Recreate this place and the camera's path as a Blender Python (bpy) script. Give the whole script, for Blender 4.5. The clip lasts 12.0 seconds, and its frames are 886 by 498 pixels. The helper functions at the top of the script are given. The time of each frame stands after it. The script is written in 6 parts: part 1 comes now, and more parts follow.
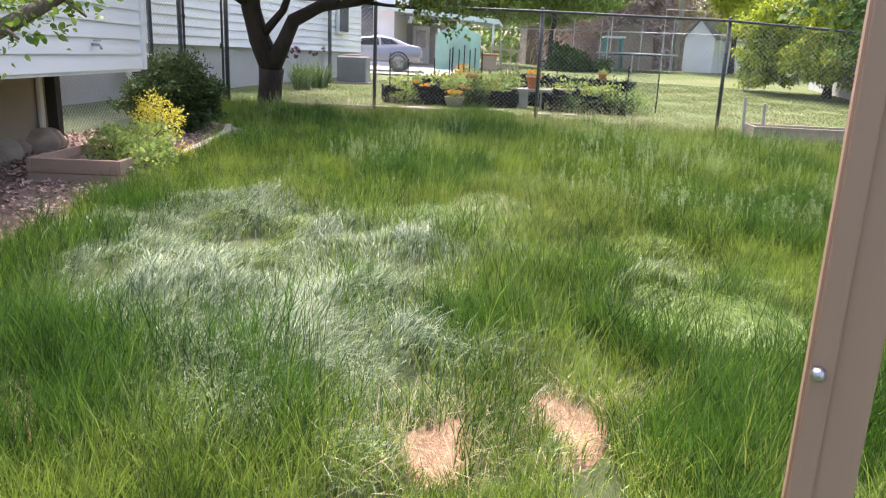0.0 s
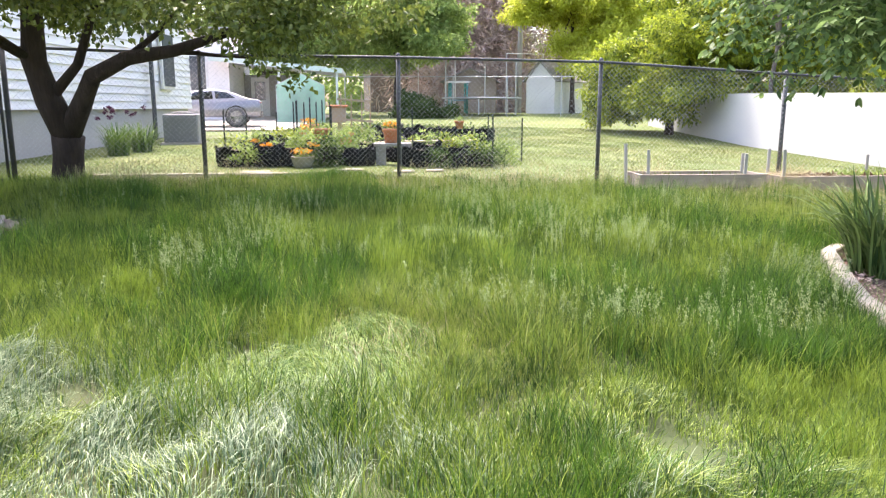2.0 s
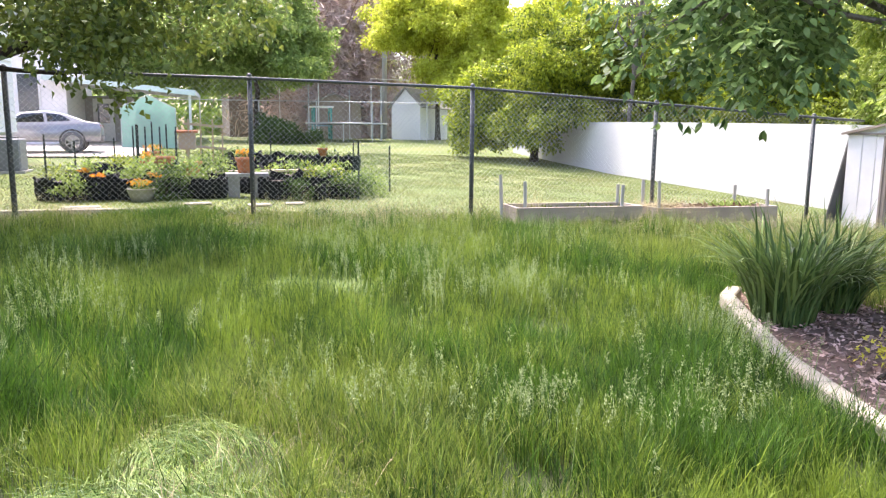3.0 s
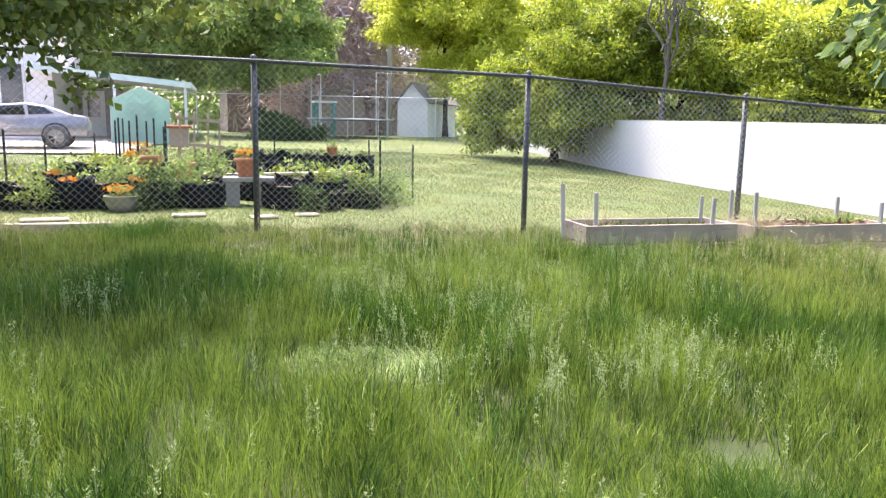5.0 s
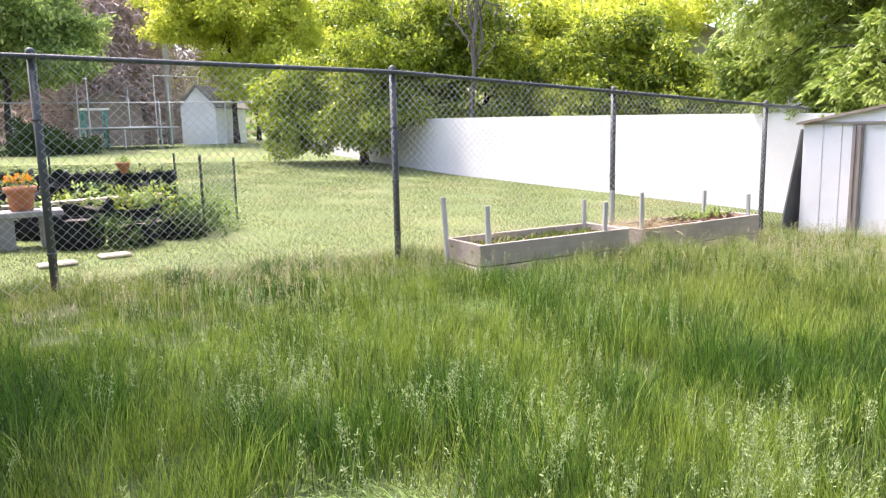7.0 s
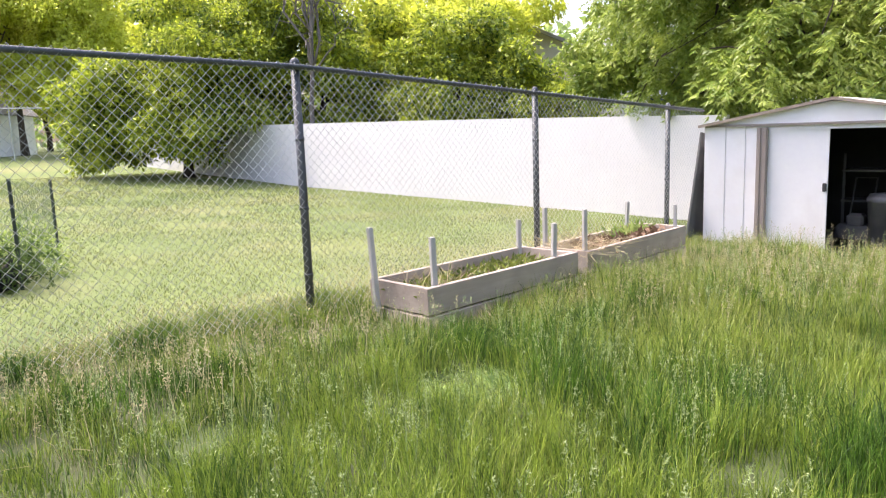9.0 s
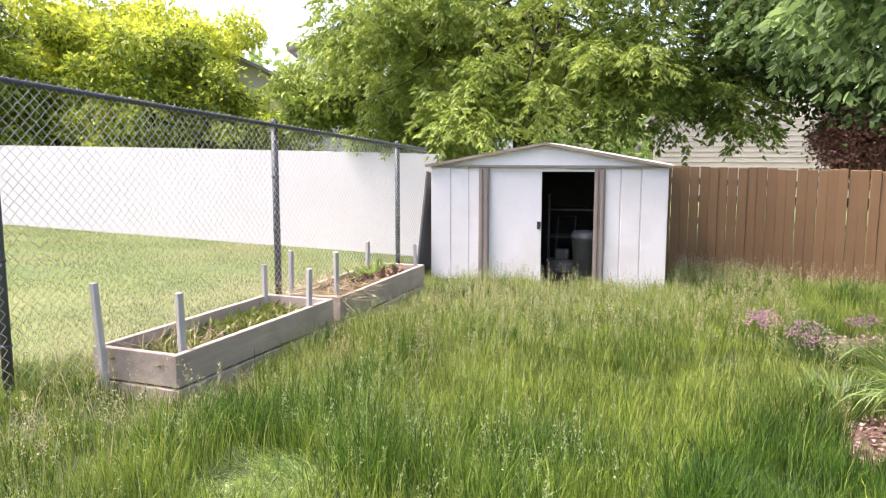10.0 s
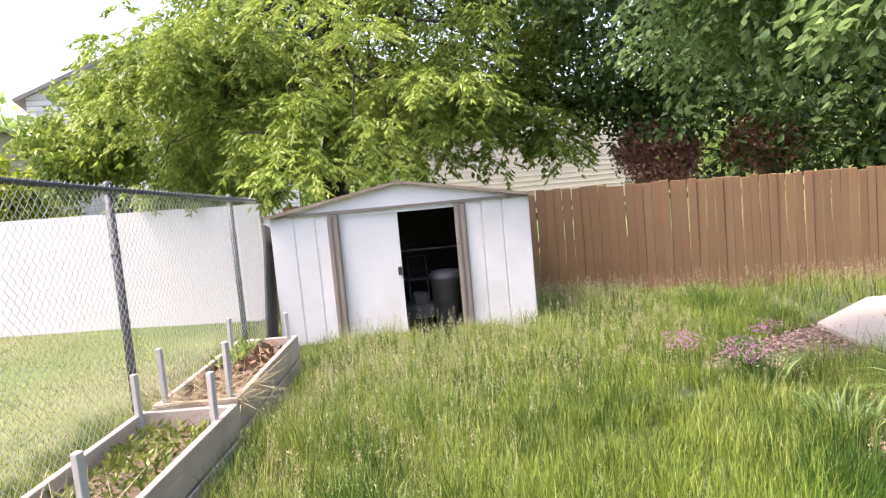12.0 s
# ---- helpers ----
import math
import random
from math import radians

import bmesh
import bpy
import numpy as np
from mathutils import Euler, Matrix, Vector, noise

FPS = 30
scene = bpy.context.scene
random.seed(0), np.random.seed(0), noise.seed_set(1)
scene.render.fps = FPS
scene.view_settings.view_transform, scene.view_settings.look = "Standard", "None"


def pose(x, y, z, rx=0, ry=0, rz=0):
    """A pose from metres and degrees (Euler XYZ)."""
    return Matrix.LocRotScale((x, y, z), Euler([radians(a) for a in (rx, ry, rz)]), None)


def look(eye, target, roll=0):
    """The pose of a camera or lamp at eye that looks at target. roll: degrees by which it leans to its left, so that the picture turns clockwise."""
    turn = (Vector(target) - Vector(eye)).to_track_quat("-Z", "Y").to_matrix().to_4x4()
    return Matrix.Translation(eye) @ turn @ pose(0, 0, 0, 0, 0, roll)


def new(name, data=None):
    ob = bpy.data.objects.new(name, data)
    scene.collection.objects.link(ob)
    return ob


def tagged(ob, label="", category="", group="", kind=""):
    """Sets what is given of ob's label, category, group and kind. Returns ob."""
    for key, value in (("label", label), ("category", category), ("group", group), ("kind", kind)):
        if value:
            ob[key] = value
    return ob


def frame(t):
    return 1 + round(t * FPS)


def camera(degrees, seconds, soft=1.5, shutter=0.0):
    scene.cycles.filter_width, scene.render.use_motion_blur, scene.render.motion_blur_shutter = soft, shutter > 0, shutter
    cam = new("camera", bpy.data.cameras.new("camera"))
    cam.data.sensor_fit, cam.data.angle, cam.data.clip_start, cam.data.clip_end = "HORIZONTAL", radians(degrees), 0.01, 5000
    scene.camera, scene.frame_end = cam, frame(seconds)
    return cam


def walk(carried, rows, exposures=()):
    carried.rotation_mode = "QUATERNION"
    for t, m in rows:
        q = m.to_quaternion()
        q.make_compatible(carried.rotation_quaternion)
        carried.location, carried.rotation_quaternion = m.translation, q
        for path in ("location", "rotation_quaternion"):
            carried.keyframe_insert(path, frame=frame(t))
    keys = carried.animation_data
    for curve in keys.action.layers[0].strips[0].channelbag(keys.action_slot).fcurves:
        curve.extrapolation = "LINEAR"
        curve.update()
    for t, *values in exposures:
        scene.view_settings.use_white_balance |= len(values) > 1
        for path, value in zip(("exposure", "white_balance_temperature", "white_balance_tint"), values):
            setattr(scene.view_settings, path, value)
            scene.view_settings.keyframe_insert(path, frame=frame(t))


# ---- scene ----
cam = camera(61.9, 12.0, 1.2)
PATH = [
    (0, (1.124, -0.814, 1.015), (0.929, 1.112, 0.512), 2.3),
    (0.5, (0.954, -0.361, 1.034), (0.456, 1.506, 0.517), 1.2),
    (1, (0.789, 0.083, 1.069), (0.375, 1.983, 0.599), 0.2),
    (1.5, (0.814, 0.596, 1.067), (0.726, 2.553, 0.663), -0.4),
    (2, (0.907, 1.091, 1.105), (1.095, 3.046, 0.727), -0.0),
    (2.5, (0.976, 1.631, 1.12), (1.361, 3.562, 0.768), 0.7),
    (3, (1.08, 2.107, 1.139), (1.619, 4.008, 0.828), 0.5),
    (3.2, (1.143, 2.328, 1.159), (1.726, 4.217, 0.855), -0.1),
    (4.8, (1.149, 4.04, 1.125), (1.746, 5.924, 0.819), 1.3),
    (5, (1.066, 4.171, 1.149), (1.612, 6.069, 0.83), 1.0),
    (5.5, (0.864, 4.571, 1.162), (1.299, 6.494, 0.827), 0.7),
    (6, (0.814, 4.964, 1.217), (1.32, 6.873, 0.9), -0.9),
    (6.5, (0.79, 5.384, 1.22), (1.598, 7.189, 0.922), -0.9),
    (7, (0.878, 5.822, 1.213), (1.928, 7.494, 0.893), -1.3),
    (7.2, (0.917, 6.017, 1.198), (2.025, 7.65, 0.871), -1.1),
    (8.8, (0.963, 7.439, 1.283), (2.209, 8.968, 0.95), -2.2),
    (9, (1.056, 7.634, 1.284), (2.485, 8.995, 0.961), -2.1),
    (9.5, (1.154, 7.943, 1.324), (2.884, 8.9, 1.025), -0.8),
    (10, (1.238, 8.351, 1.344), (3.105, 9.021, 1.087), 0.0),
    (10.5, (1.455, 8.708, 1.351), (3.411, 9.062, 1.126), 0.1),
    (11, (1.691, 9.189, 1.395), (3.682, 9.124, 1.216), -0.5),
    (11.5, (1.82, 9.551, 1.437), (3.794, 9.275, 1.275), -1.7),
    (12, (1.967, 9.746, 1.467), (3.957, 9.778, 1.275), -5.3),
]
walk(cam, [(t, look(eye, target, roll)) for t, eye, target, roll in PATH], [(0, 1.02, 6600, 20), (0.5, 1.24, 6650, 20), (1.0, 1.40, 6700, 20), (3, 1.30, 6600, 21), (5, 1.19, 6500, 21), (6, 1.24, 6600, 21), (8, 1.14, 6600, 22), (9.5, 1.02, 6700, 22), (12, 1.06, 6750, 22)])

# ---- light ----
world = bpy.data.worlds.new("sky")
scene.world = world
world.use_nodes = True
wn = world.node_tree.nodes
wl = world.node_tree.links
sky = wn.new("ShaderNodeTexSky")
sky.sky_type = 'NISHITA'
sky.sun_disc = False
SUN_EL, SUN_AZ = radians(63), radians(-17)
sky.sun_elevation, sky.sun_rotation = SUN_EL, SUN_AZ
sky.air_density, sky.dust_density, sky.ozone_density = 1.0, 4.0, 0.7
wl.new(sky.outputs[0], wn["Background"].inputs[0])
wn["Background"].inputs[1].default_value = 0.29
sun_data = bpy.data.lights.new("sun", 'SUN')
sun_data.energy, sun_data.angle, sun_data.color = 3.1, radians(9), (1.0, 0.94, 0.86)
sun = new("sun", sun_data)
sun_way = Vector((math.sin(SUN_AZ) * math.cos(SUN_EL), math.cos(SUN_AZ) * math.cos(SUN_EL), math.sin(SUN_EL)))
sun.matrix_world = look(sun_way * 60, (0, 0, 0))


# ---- mesh tools ----
def ground_zs(x, y):
    """Height of the ground."""
    z = np.where(y < 12, 0.0225 * (y - 12), 0.02 * np.minimum(y - 12, 35))
    fade = 1 - np.clip((y - 25) / 20, 0, 1)
    return np.maximum(z, -0.5) - 0.037 * np.clip(x - 1, 0, 13) * fade


def ground_z(x, y):
    return float(ground_zs(np.float64(x), np.float64(y)))


class Shape:
    """Gathers corners and faces for one mesh."""

    def __init__(self):
        self.v, self.f = [], []

    def box(self, c, s, turn=0.0, m=None):
        m = m or pose(c[0], c[1], c[2], 0, 0, turn)
        n = len(self.v)
        for dz in (-.5, .5):
            for dx, dy in ((-.5, -.5), (.5, -.5), (.5, .5), (-.5, .5)):
                self.v.append(m @ Vector((dx * s[0], dy * s[1], dz * s[2])))
        for q in ((3, 2, 1, 0), (4, 5, 6, 7), (0, 1, 5, 4), (1, 2, 6, 5), (2, 3, 7, 6), (3, 0, 4, 7)):
            self.f.append([n + i for i in q])
        return self

    def beam(self, a, b, w, h, up=(0, 0, 1)):
        """A bar of section w x h from a to b."""
        a, b = Vector(a), Vector(b)
        d = (b - a).normalized()
        side = d.cross(Vector(up))
        if side.length < 1e-4:
            side = d.cross(Vector((1, 0, 0)))
        side.normalize()
        top = side.cross(d)
        n = len(self.v)
        for p in (a, b):
            for i, j in ((-.5, -.5), (.5, -.5), (.5, .5), (-.5, .5)):
                self.v.append(p + side * (i * w) + top * (j * h))
        for q in ((3, 2, 1, 0), (4, 5, 6, 7), (0, 1, 5, 4), (1, 2, 6, 5), (2, 3, 7, 6), (3, 0, 4, 7)):
            self.f.append([n + i for i in q])
        return self

    def tube(self, pts, radii, sides=8, cap=True):
        pts = [Vector(p) for p in pts]
        if not hasattr(radii, "__len__"):
            radii = [radii] * len(pts)
        n0 = len(self.v)
        ref = Vector((0.31, 0.17, 0.93))
        for i, p in enumerate(pts):
            d = (pts[min(i + 1, len(pts) - 1)] - pts[max(i - 1, 0)]).normalized()
            u = d.cross(ref)
            if u.length < 0.1:
                u = d.cross(Vector((1, 0, 0)))
            u.normalize()
            w = d.cross(u)
            for k in range(sides):
                a = 2 * math.pi * k / sides
                self.v.append(p + (u * math.cos(a) + w * math.sin(a)) * radii[i])
        for i in range(len(pts) - 1):
            for k in range(sides):
                a, b = n0 + i * sides + k, n0 + i * sides + (k + 1) % sides
                self.f.append([a, b, b + sides, a + sides])
        if cap:
            self.f.append([n0 + k for k in range(sides)][::-1])
            self.f.append([n0 + (len(pts) - 1) * sides + k for k in range(sides)])
        return self

    def lathe(self, c, profile, sides=20):
        """Turns (radius, height) pairs round the upright axis through c."""
        n0 = len(self.v)
        for r, z in profile:
            for k in range(sides):
                a = 2 * math.pi * k / sides
                self.v.append(Vector((c[0] + r * math.cos(a), c[1] + r * math.sin(a), c[2] + z)))
        for i in range(len(profile) - 1):
            for k in range(sides):
                a, b = n0 + i * sides + k, n0 + i * sides + (k + 1) % sides
                self.f.append([a, b, b + sides, a + sides])
        return self

    def prism(self, outline, low, high):
        """An upright prism over a plan outline."""
        n0, n = len(self.v), len(outline)
        for z in (low, high):
            for x, y in outline:
                self.v.append(Vector((x, y, z)))
        self.f.append([n0 + i for i in range(n)][::-1])
        self.f.append([n0 + n + i for i in range(n)])
        for i in range(n):
            j = (i + 1) % n
            self.f.append([n0 + i, n0 + j, n0 + n + j, n0 + n + i])
        return self

    def face(self, *pts):
        n = len(self.v)
        self.v += [Vector(p) for p in pts]
        self.f.append(list(range(n, n + len(pts))))
        return self

    def mesh(self, name, mat, smooth=False, bevel=0.0):
        me = bpy.data.meshes.new(name)
        me.from_pydata([tuple(p) for p in self.v], [], self.f)
        if bevel:
            bm = bmesh.new()
            bm.from_mesh(me)
            bmesh.ops.bevel(bm, geom=bm.edges[:], offset=bevel, segments=1, affect='EDGES', clamp_overlap=True)
            bm.to_mesh(me)
            bm.free()
        me.materials.append(mat)
        if smooth:
            me.polygons.foreach_set("use_smooth", [True] * len(me.polygons))
        me.update()
        return me


def fast_mesh(name, verts, tris, mat, smooth=False):
    """A mesh from arrays of corners and triangles."""
    me = bpy.data.meshes.new(name)
    n, m = len(verts), len(tris)
    me.vertices.add(n)
    me.vertices.foreach_set("co", np.asarray(verts, dtype=np.float32).ravel())
    me.loops.add(3 * m)
    me.loops.foreach_set("vertex_index", np.asarray(tris, dtype=np.int32).ravel())
    me.polygons.add(m)
    me.polygons.foreach_set("loop_start", np.arange(0, 3 * m, 3, dtype=np.int32))
    me.update(calc_edges=True)
    me.validate()
    if smooth:
        me.polygons.foreach_set("use_smooth", np.ones(m, dtype=bool))
    me.materials.append(mat)
    return me


def part(name, shape, mat, parent, label="", smooth=False, bevel=0.0):
    ob = new(name, shape.mesh(name, mat, smooth, bevel) if isinstance(shape, Shape) else shape)
    ob.parent = parent
    return tagged(ob, label)


def thing(name, label, category, at=(0, 0, 0), turn=0.0, group="", kind=""):
    ob = new(name)
    ob.empty_display_size = 0.1
    ob.matrix_world = pose(at[0], at[1], at[2], 0, 0, turn)
    return tagged(ob, label, category, group, kind)


def solid(name, shape, mat, label, category, kind="", group="", smooth=False, bevel=0.0):
    return tagged(new(name, shape.mesh(name, mat, smooth, bevel)), label, category, group, kind)


# ---- materials ----
def material(name, c1, c2, rough=0.7, scale=6.0, metal=0.0, bump=0.15, fine=60.0, stretch=(1, 1, 1), per_piece=0.0, per_island=0.0,
             translucent=0.0, dirt=None, dirt_scale=1.2, dirt_amount=0.5, spec=0.5, depth=0.01, gain=1.3, speckle=0.45):
    """Two-scale procedural paint: c1 to c2 by broad noise, grain and relief by fine noise."""
    mat = bpy.data.materials.new(name)
    mat.use_nodes = True
    nt = mat.node_tree
    n, l = nt.nodes, nt.links
    bsdf = n["Principled BSDF"]
    bsdf.inputs["Roughness"].default_value = rough
    bsdf.inputs["Metallic"].default_value = metal
    bsdf.inputs["Specular IOR Level"].default_value = spec
    tex = n.new("ShaderNodeTexCoord")
    mapping = n.new("ShaderNodeMapping")
    mapping.inputs["Scale"].default_value = stretch
    l.new(tex.outputs["Object"], mapping.inputs[0])
    broad = n.new("ShaderNodeTexNoise")
    broad.inputs["Scale"].default_value = scale
    broad.inputs["Detail"].default_value = 5
    l.new(mapping.outputs[0], broad.inputs["Vector"])
    grain = n.new("ShaderNodeTexNoise")
    grain.inputs["Scale"].default_value = fine
    grain.inputs["Detail"].default_value = 3
    l.new(mapping.outputs[0], grain.inputs["Vector"])
    mixf = n.new("ShaderNodeMath")
    mixf.operation = 'MULTIPLY_ADD'
    l.new(grain.outputs["Fac"], mixf.inputs[0])
    mixf.inputs[1].default_value = speckle
    half = n.new("ShaderNodeMath")
    half.operation = 'MULTIPLY_ADD'
    l.new(broad.outputs["Fac"], half.inputs[0])
    half.inputs[1].default_value = gain
    half.inputs[2].default_value = 0.505 - gain / 2 - speckle / 2
    l.new(half.outputs[0], mixf.inputs[2])
    fac = mixf.outputs[0]
    for amount, socket in ((per_piece, "object"), (per_island, "island")):
        if amount:
            src = n.new("ShaderNodeObjectInfo") if socket == "object" else n.new("ShaderNodeNewGeometry")
            out = src.outputs["Random"] if socket == "object" else src.outputs["Random Per Island"]
            add = n.new("ShaderNodeMath")
            add.operation = 'MULTIPLY_ADD'
            l.new(out, add.inputs[0])
            add.inputs[1].default_value = amount
            shift = n.new("ShaderNodeMath")
            shift.operation = 'SUBTRACT'
            l.new(fac, shift.inputs[0])
            shift.inputs[1].default_value = amount / 2
            l.new(shift.outputs[0], add.inputs[2])
            fac = add.outputs[0]
    mix = n.new("ShaderNodeMix")
    mix.data_type = 'RGBA'
    l.new(fac, mix.inputs["Factor"])
    mix.inputs["A"].default_value = (*c1, 1)
    mix.inputs["B"].default_value = (*c2, 1)
    colour = mix.outputs["Result"]
    if dirt:
        stain = n.new("ShaderNodeTexNoise")
        stain.inputs["Scale"].default_value = dirt_scale
        stain.inputs["Detail"].default_value = 8
        l.new(tex.outputs["Object"], stain.inputs["Vector"])
        ramp = n.new("ShaderNodeMapRange")
        ramp.inputs["From Min"].default_value = 0.48
        ramp.inputs["From Max"].default_value = 0.72
        ramp.inputs["To Max"].default_value = dirt_amount
        l.new(stain.outputs["Fac"], ramp.inputs["Value"])
        over = n.new("ShaderNodeMix")
        over.data_type = 'RGBA'
        l.new(ramp.outputs[0], over.inputs["Factor"])
        l.new(colour, over.inputs["A"])
        over.inputs["B"].default_value = (*dirt, 1)
        colour = over.outputs["Result"]
    l.new(colour, bsdf.inputs["Base Color"])
    if bump:
        relief = n.new("ShaderNodeBump")
        relief.inputs["Strength"].default_value = bump
        relief.inputs["Distance"].default_value = depth
        l.new(grain.outputs["Fac"], relief.inputs["Height"])
        l.new(relief.outputs[0], bsdf.inputs["Normal"])
    if translucent:
        glow = n.new("ShaderNodeBsdfTranslucent")
        l.new(colour, glow.inputs["Color"])
        blend = n.new("ShaderNodeMixShader")
        blend.inputs[0].default_value = translucent
        l.new(bsdf.outputs[0], blend.inputs[1])
        l.new(glow.outputs[0], blend.inputs[2])
        l.new(blend.outputs[0], n["Material Output"].inputs[0])
    return mat


def glass(name, tint, rough=0.03):
    mat = bpy.data.materials.new(name)
    mat.use_nodes = True
    b = mat.node_tree.nodes["Principled BSDF"]
    b.inputs["Base Color"].default_value = (*tint, 1)
    b.inputs["Roughness"].default_value = rough
    b.inputs["Specular IOR Level"].default_value = 0.8
    return mat


M_SOIL = material("soil_and_thatch", (0.055, 0.055, 0.022), (0.055, 0.095, 0.024), 0.9, 1.2, fine=40)
M_MOWN = material("mown_lawn", (0.07, 0.11, 0.022), (0.145, 0.185, 0.042), 0.9, 0.5, fine=70, bump=0.6, dirt=(0.30, 0.255, 0.13), dirt_scale=0.35, dirt_amount=0.4)
M_BLADE = material("grass_blade", (0.022, 0.075, 0.010), (0.32, 0.43, 0.06), 0.5, 2.3, fine=22, bump=0, per_island=0.9, translucent=0.3, gain=1.9, speckle=1.5)
M_LUSH = material("lush_grass_blade", (0.008, 0.036, 0.005), (0.125, 0.26, 0.026), 0.55, 3.5, fine=22, bump=0, per_island=0.9, translucent=0.35, gain=1.5, speckle=1.4)
M_PALE = material("pale_grass_blade", (0.05, 0.10, 0.016), (0.40, 0.46, 0.11), 0.55, 2.0, fine=22, bump=0, per_island=0.9, translucent=0.3, gain=1.8, speckle=1.4)
# Flattened blades: the pale end of the colour paints their silvery sheen.
M_FLOP = material("sheen_grass_blade", (0.03, 0.09, 0.026), (0.36, 0.45, 0.26), 0.45, 3.4, fine=18, bump=0, per_island=1.4, translucent=0.18, gain=1.7, speckle=1.3)
M_SWIRL = material("lodged_grass_blade", (0.055, 0.14, 0.02), (0.32, 0.45, 0.12), 0.5, 3.4, fine=9, bump=0, per_island=1.1, translucent=0.25)
M_SEED = material("grass_seed_head", (0.24, 0.33, 0.125), (0.46, 0.54, 0.27), 0.8, 3, bump=0, per_island=0.7, translucent=0.3)
M_SEED_TAN = material("ripe_seed_head", (0.38, 0.34, 0.18), (0.60, 0.55, 0.34), 0.8, 3, bump=0, per_island=0.7, translucent=0.3)
M_DRY = material("dry_straw", (0.42, 0.34, 0.19), (0.62, 0.53, 0.33), 0.8, 4, bump=0, per_island=0.7, translucent=0.15)
M_DIRT = material("bare_dirt", (0.22, 0.125, 0.075), (0.46, 0.30, 0.19), 0.95, 9, fine=90, bump=0.9, depth=0.02)
M_GALV = material("dark_fence_steel", (0.05, 0.056, 0.06), (0.095, 0.103, 0.11), 0.55, 12, metal=0.2, bump=0.1)
M_WIRE = material("grey_fence_wire", (0.42, 0.43, 0.44), (0.60, 0.61, 0.62), 0.45, 12, metal=0.5, bump=0)
M_WHITE_WALL = material("white_painted_wall", (0.60, 0.585, 0.59), (0.70, 0.685, 0.68), 0.85, 0.9, fine=30, bump=0.25, dirt=(0.58, 0.57, 0.58), dirt_scale=0.5, dirt_amount=0.35)
M_BROWN = material("brown_stained_board", (0.20, 0.112, 0.052), (0.32, 0.185, 0.088), 0.75, 1.5, fine=24, stretch=(1, 1, 0.12), bump=0.3, per_piece=0.35)
M_SHED = material("white_enamel_steel", (0.74, 0.73, 0.74), (0.84, 0.83, 0.83), 0.45, 1.4, fine=20, bump=0.08, dirt=(0.55, 0.50, 0.45), dirt_scale=1.3, dirt_amount=0.35)
M_SHED_TRIM = material("taupe_enamel_trim", (0.22, 0.185, 0.165), (0.30, 0.25, 0.22), 0.5, 4, bump=0.05)
# Dark parts, and the shed's inner faces, where the black is painted-in shade.
M_DARK = material("dark_parts_and_shade", (0.02, 0.02, 0.022), (0.05, 0.048, 0.045), 0.6, 5, bump=0.2)
M_SIDING = material("white_vinyl_siding", (0.74, 0.73, 0.73), (0.82, 0.81, 0.80), 0.5, 0.8, fine=30, stretch=(1, 0.15, 1), bump=0.1, per_piece=0.2, dirt=(0.60, 0.58, 0.55), dirt_scale=0.8, dirt_amount=0.3)
M_FOUND = material("tan_foundation", (0.30, 0.25, 0.19), (0.38, 0.32, 0.25), 0.9, 1.5, fine=50, bump=0.4)
M_FOUND2 = material("grey_foundation", (0.34, 0.33, 0.31), (0.44, 0.43, 0.40), 0.9, 1.5, fine=50, bump=0.4)
M_ROCK = material("round_river_rock", (0.22, 0.17, 0.14), (0.43, 0.355, 0.29), 0.85, 3, fine=40, bump=0.5, per_piece=0.6)
M_MULCH = material("bark_mulch", (0.19, 0.115, 0.095), (0.62, 0.45, 0.39), 0.9, 3, fine=50, bump=0.5, per_island=1.0)
M_OLDWOOD = material("weathered_grey_board", (0.27, 0.22, 0.18), (0.58, 0.50, 0.43), 0.85, 2.5, fine=30, stretch=(0.12, 1, 1), bump=0.5, per_piece=0.3, dirt=(0.20, 0.17, 0.14), dirt_scale=2.2, dirt_amount=0.4)
M_STAKE = material("grey_wooden_stake", (0.36, 0.35, 0.34), (0.52, 0.51, 0.49), 0.85, 4, fine=40, stretch=(1, 1, 0.15), bump=0.4)
M_PLANTER = material("brown_planter_board", (0.30, 0.20, 0.145), (0.44, 0.32, 0.25), 0.85, 3, fine=30, stretch=(0.15, 1, 1), bump=0.4, per_piece=0.3)
M_BARK = material("dark_bark", (0.02, 0.015, 0.012), (0.085, 0.062, 0.05), 0.95, 8, fine=40, stretch=(1, 1, 0.2), bump=1.0, depth=0.04)
M_BARK_BROWN = material("brown_grey_bark", (0.06, 0.045, 0.036), (0.22, 0.17, 0.135), 0.95, 14, fine=60, stretch=(1, 1, 0.3), bump=1.0, depth=0.03)
M_BARK_GREY = material("grey_bark", (0.06, 0.05, 0.043), (0.24, 0.21, 0.185), 0.95, 9, fine=45, stretch=(1, 1, 0.16), bump=1.0, depth=0.04)
M_CONCRETE = material("pale_concrete", (0.38, 0.34, 0.29), (0.50, 0.45, 0.39), 0.9, 1.2, fine=60, bump=0.08)
M_KERB = material("mossy_concrete_edging", (0.29, 0.265, 0.205), (0.46, 0.42, 0.345), 0.9, 3, fine=50, bump=0.4)
M_POST = material("tan_painted_post", (0.27, 0.165, 0.105), (0.34, 0.22, 0.145), 0.6, 3, fine=40, stretch=(1, 1, 0.1), bump=0.15)
M_CHROME = material("zinc_bolt", (0.35, 0.35, 0.36), (0.5, 0.5, 0.5), 0.35, 20, metal=0.9, bump=0)


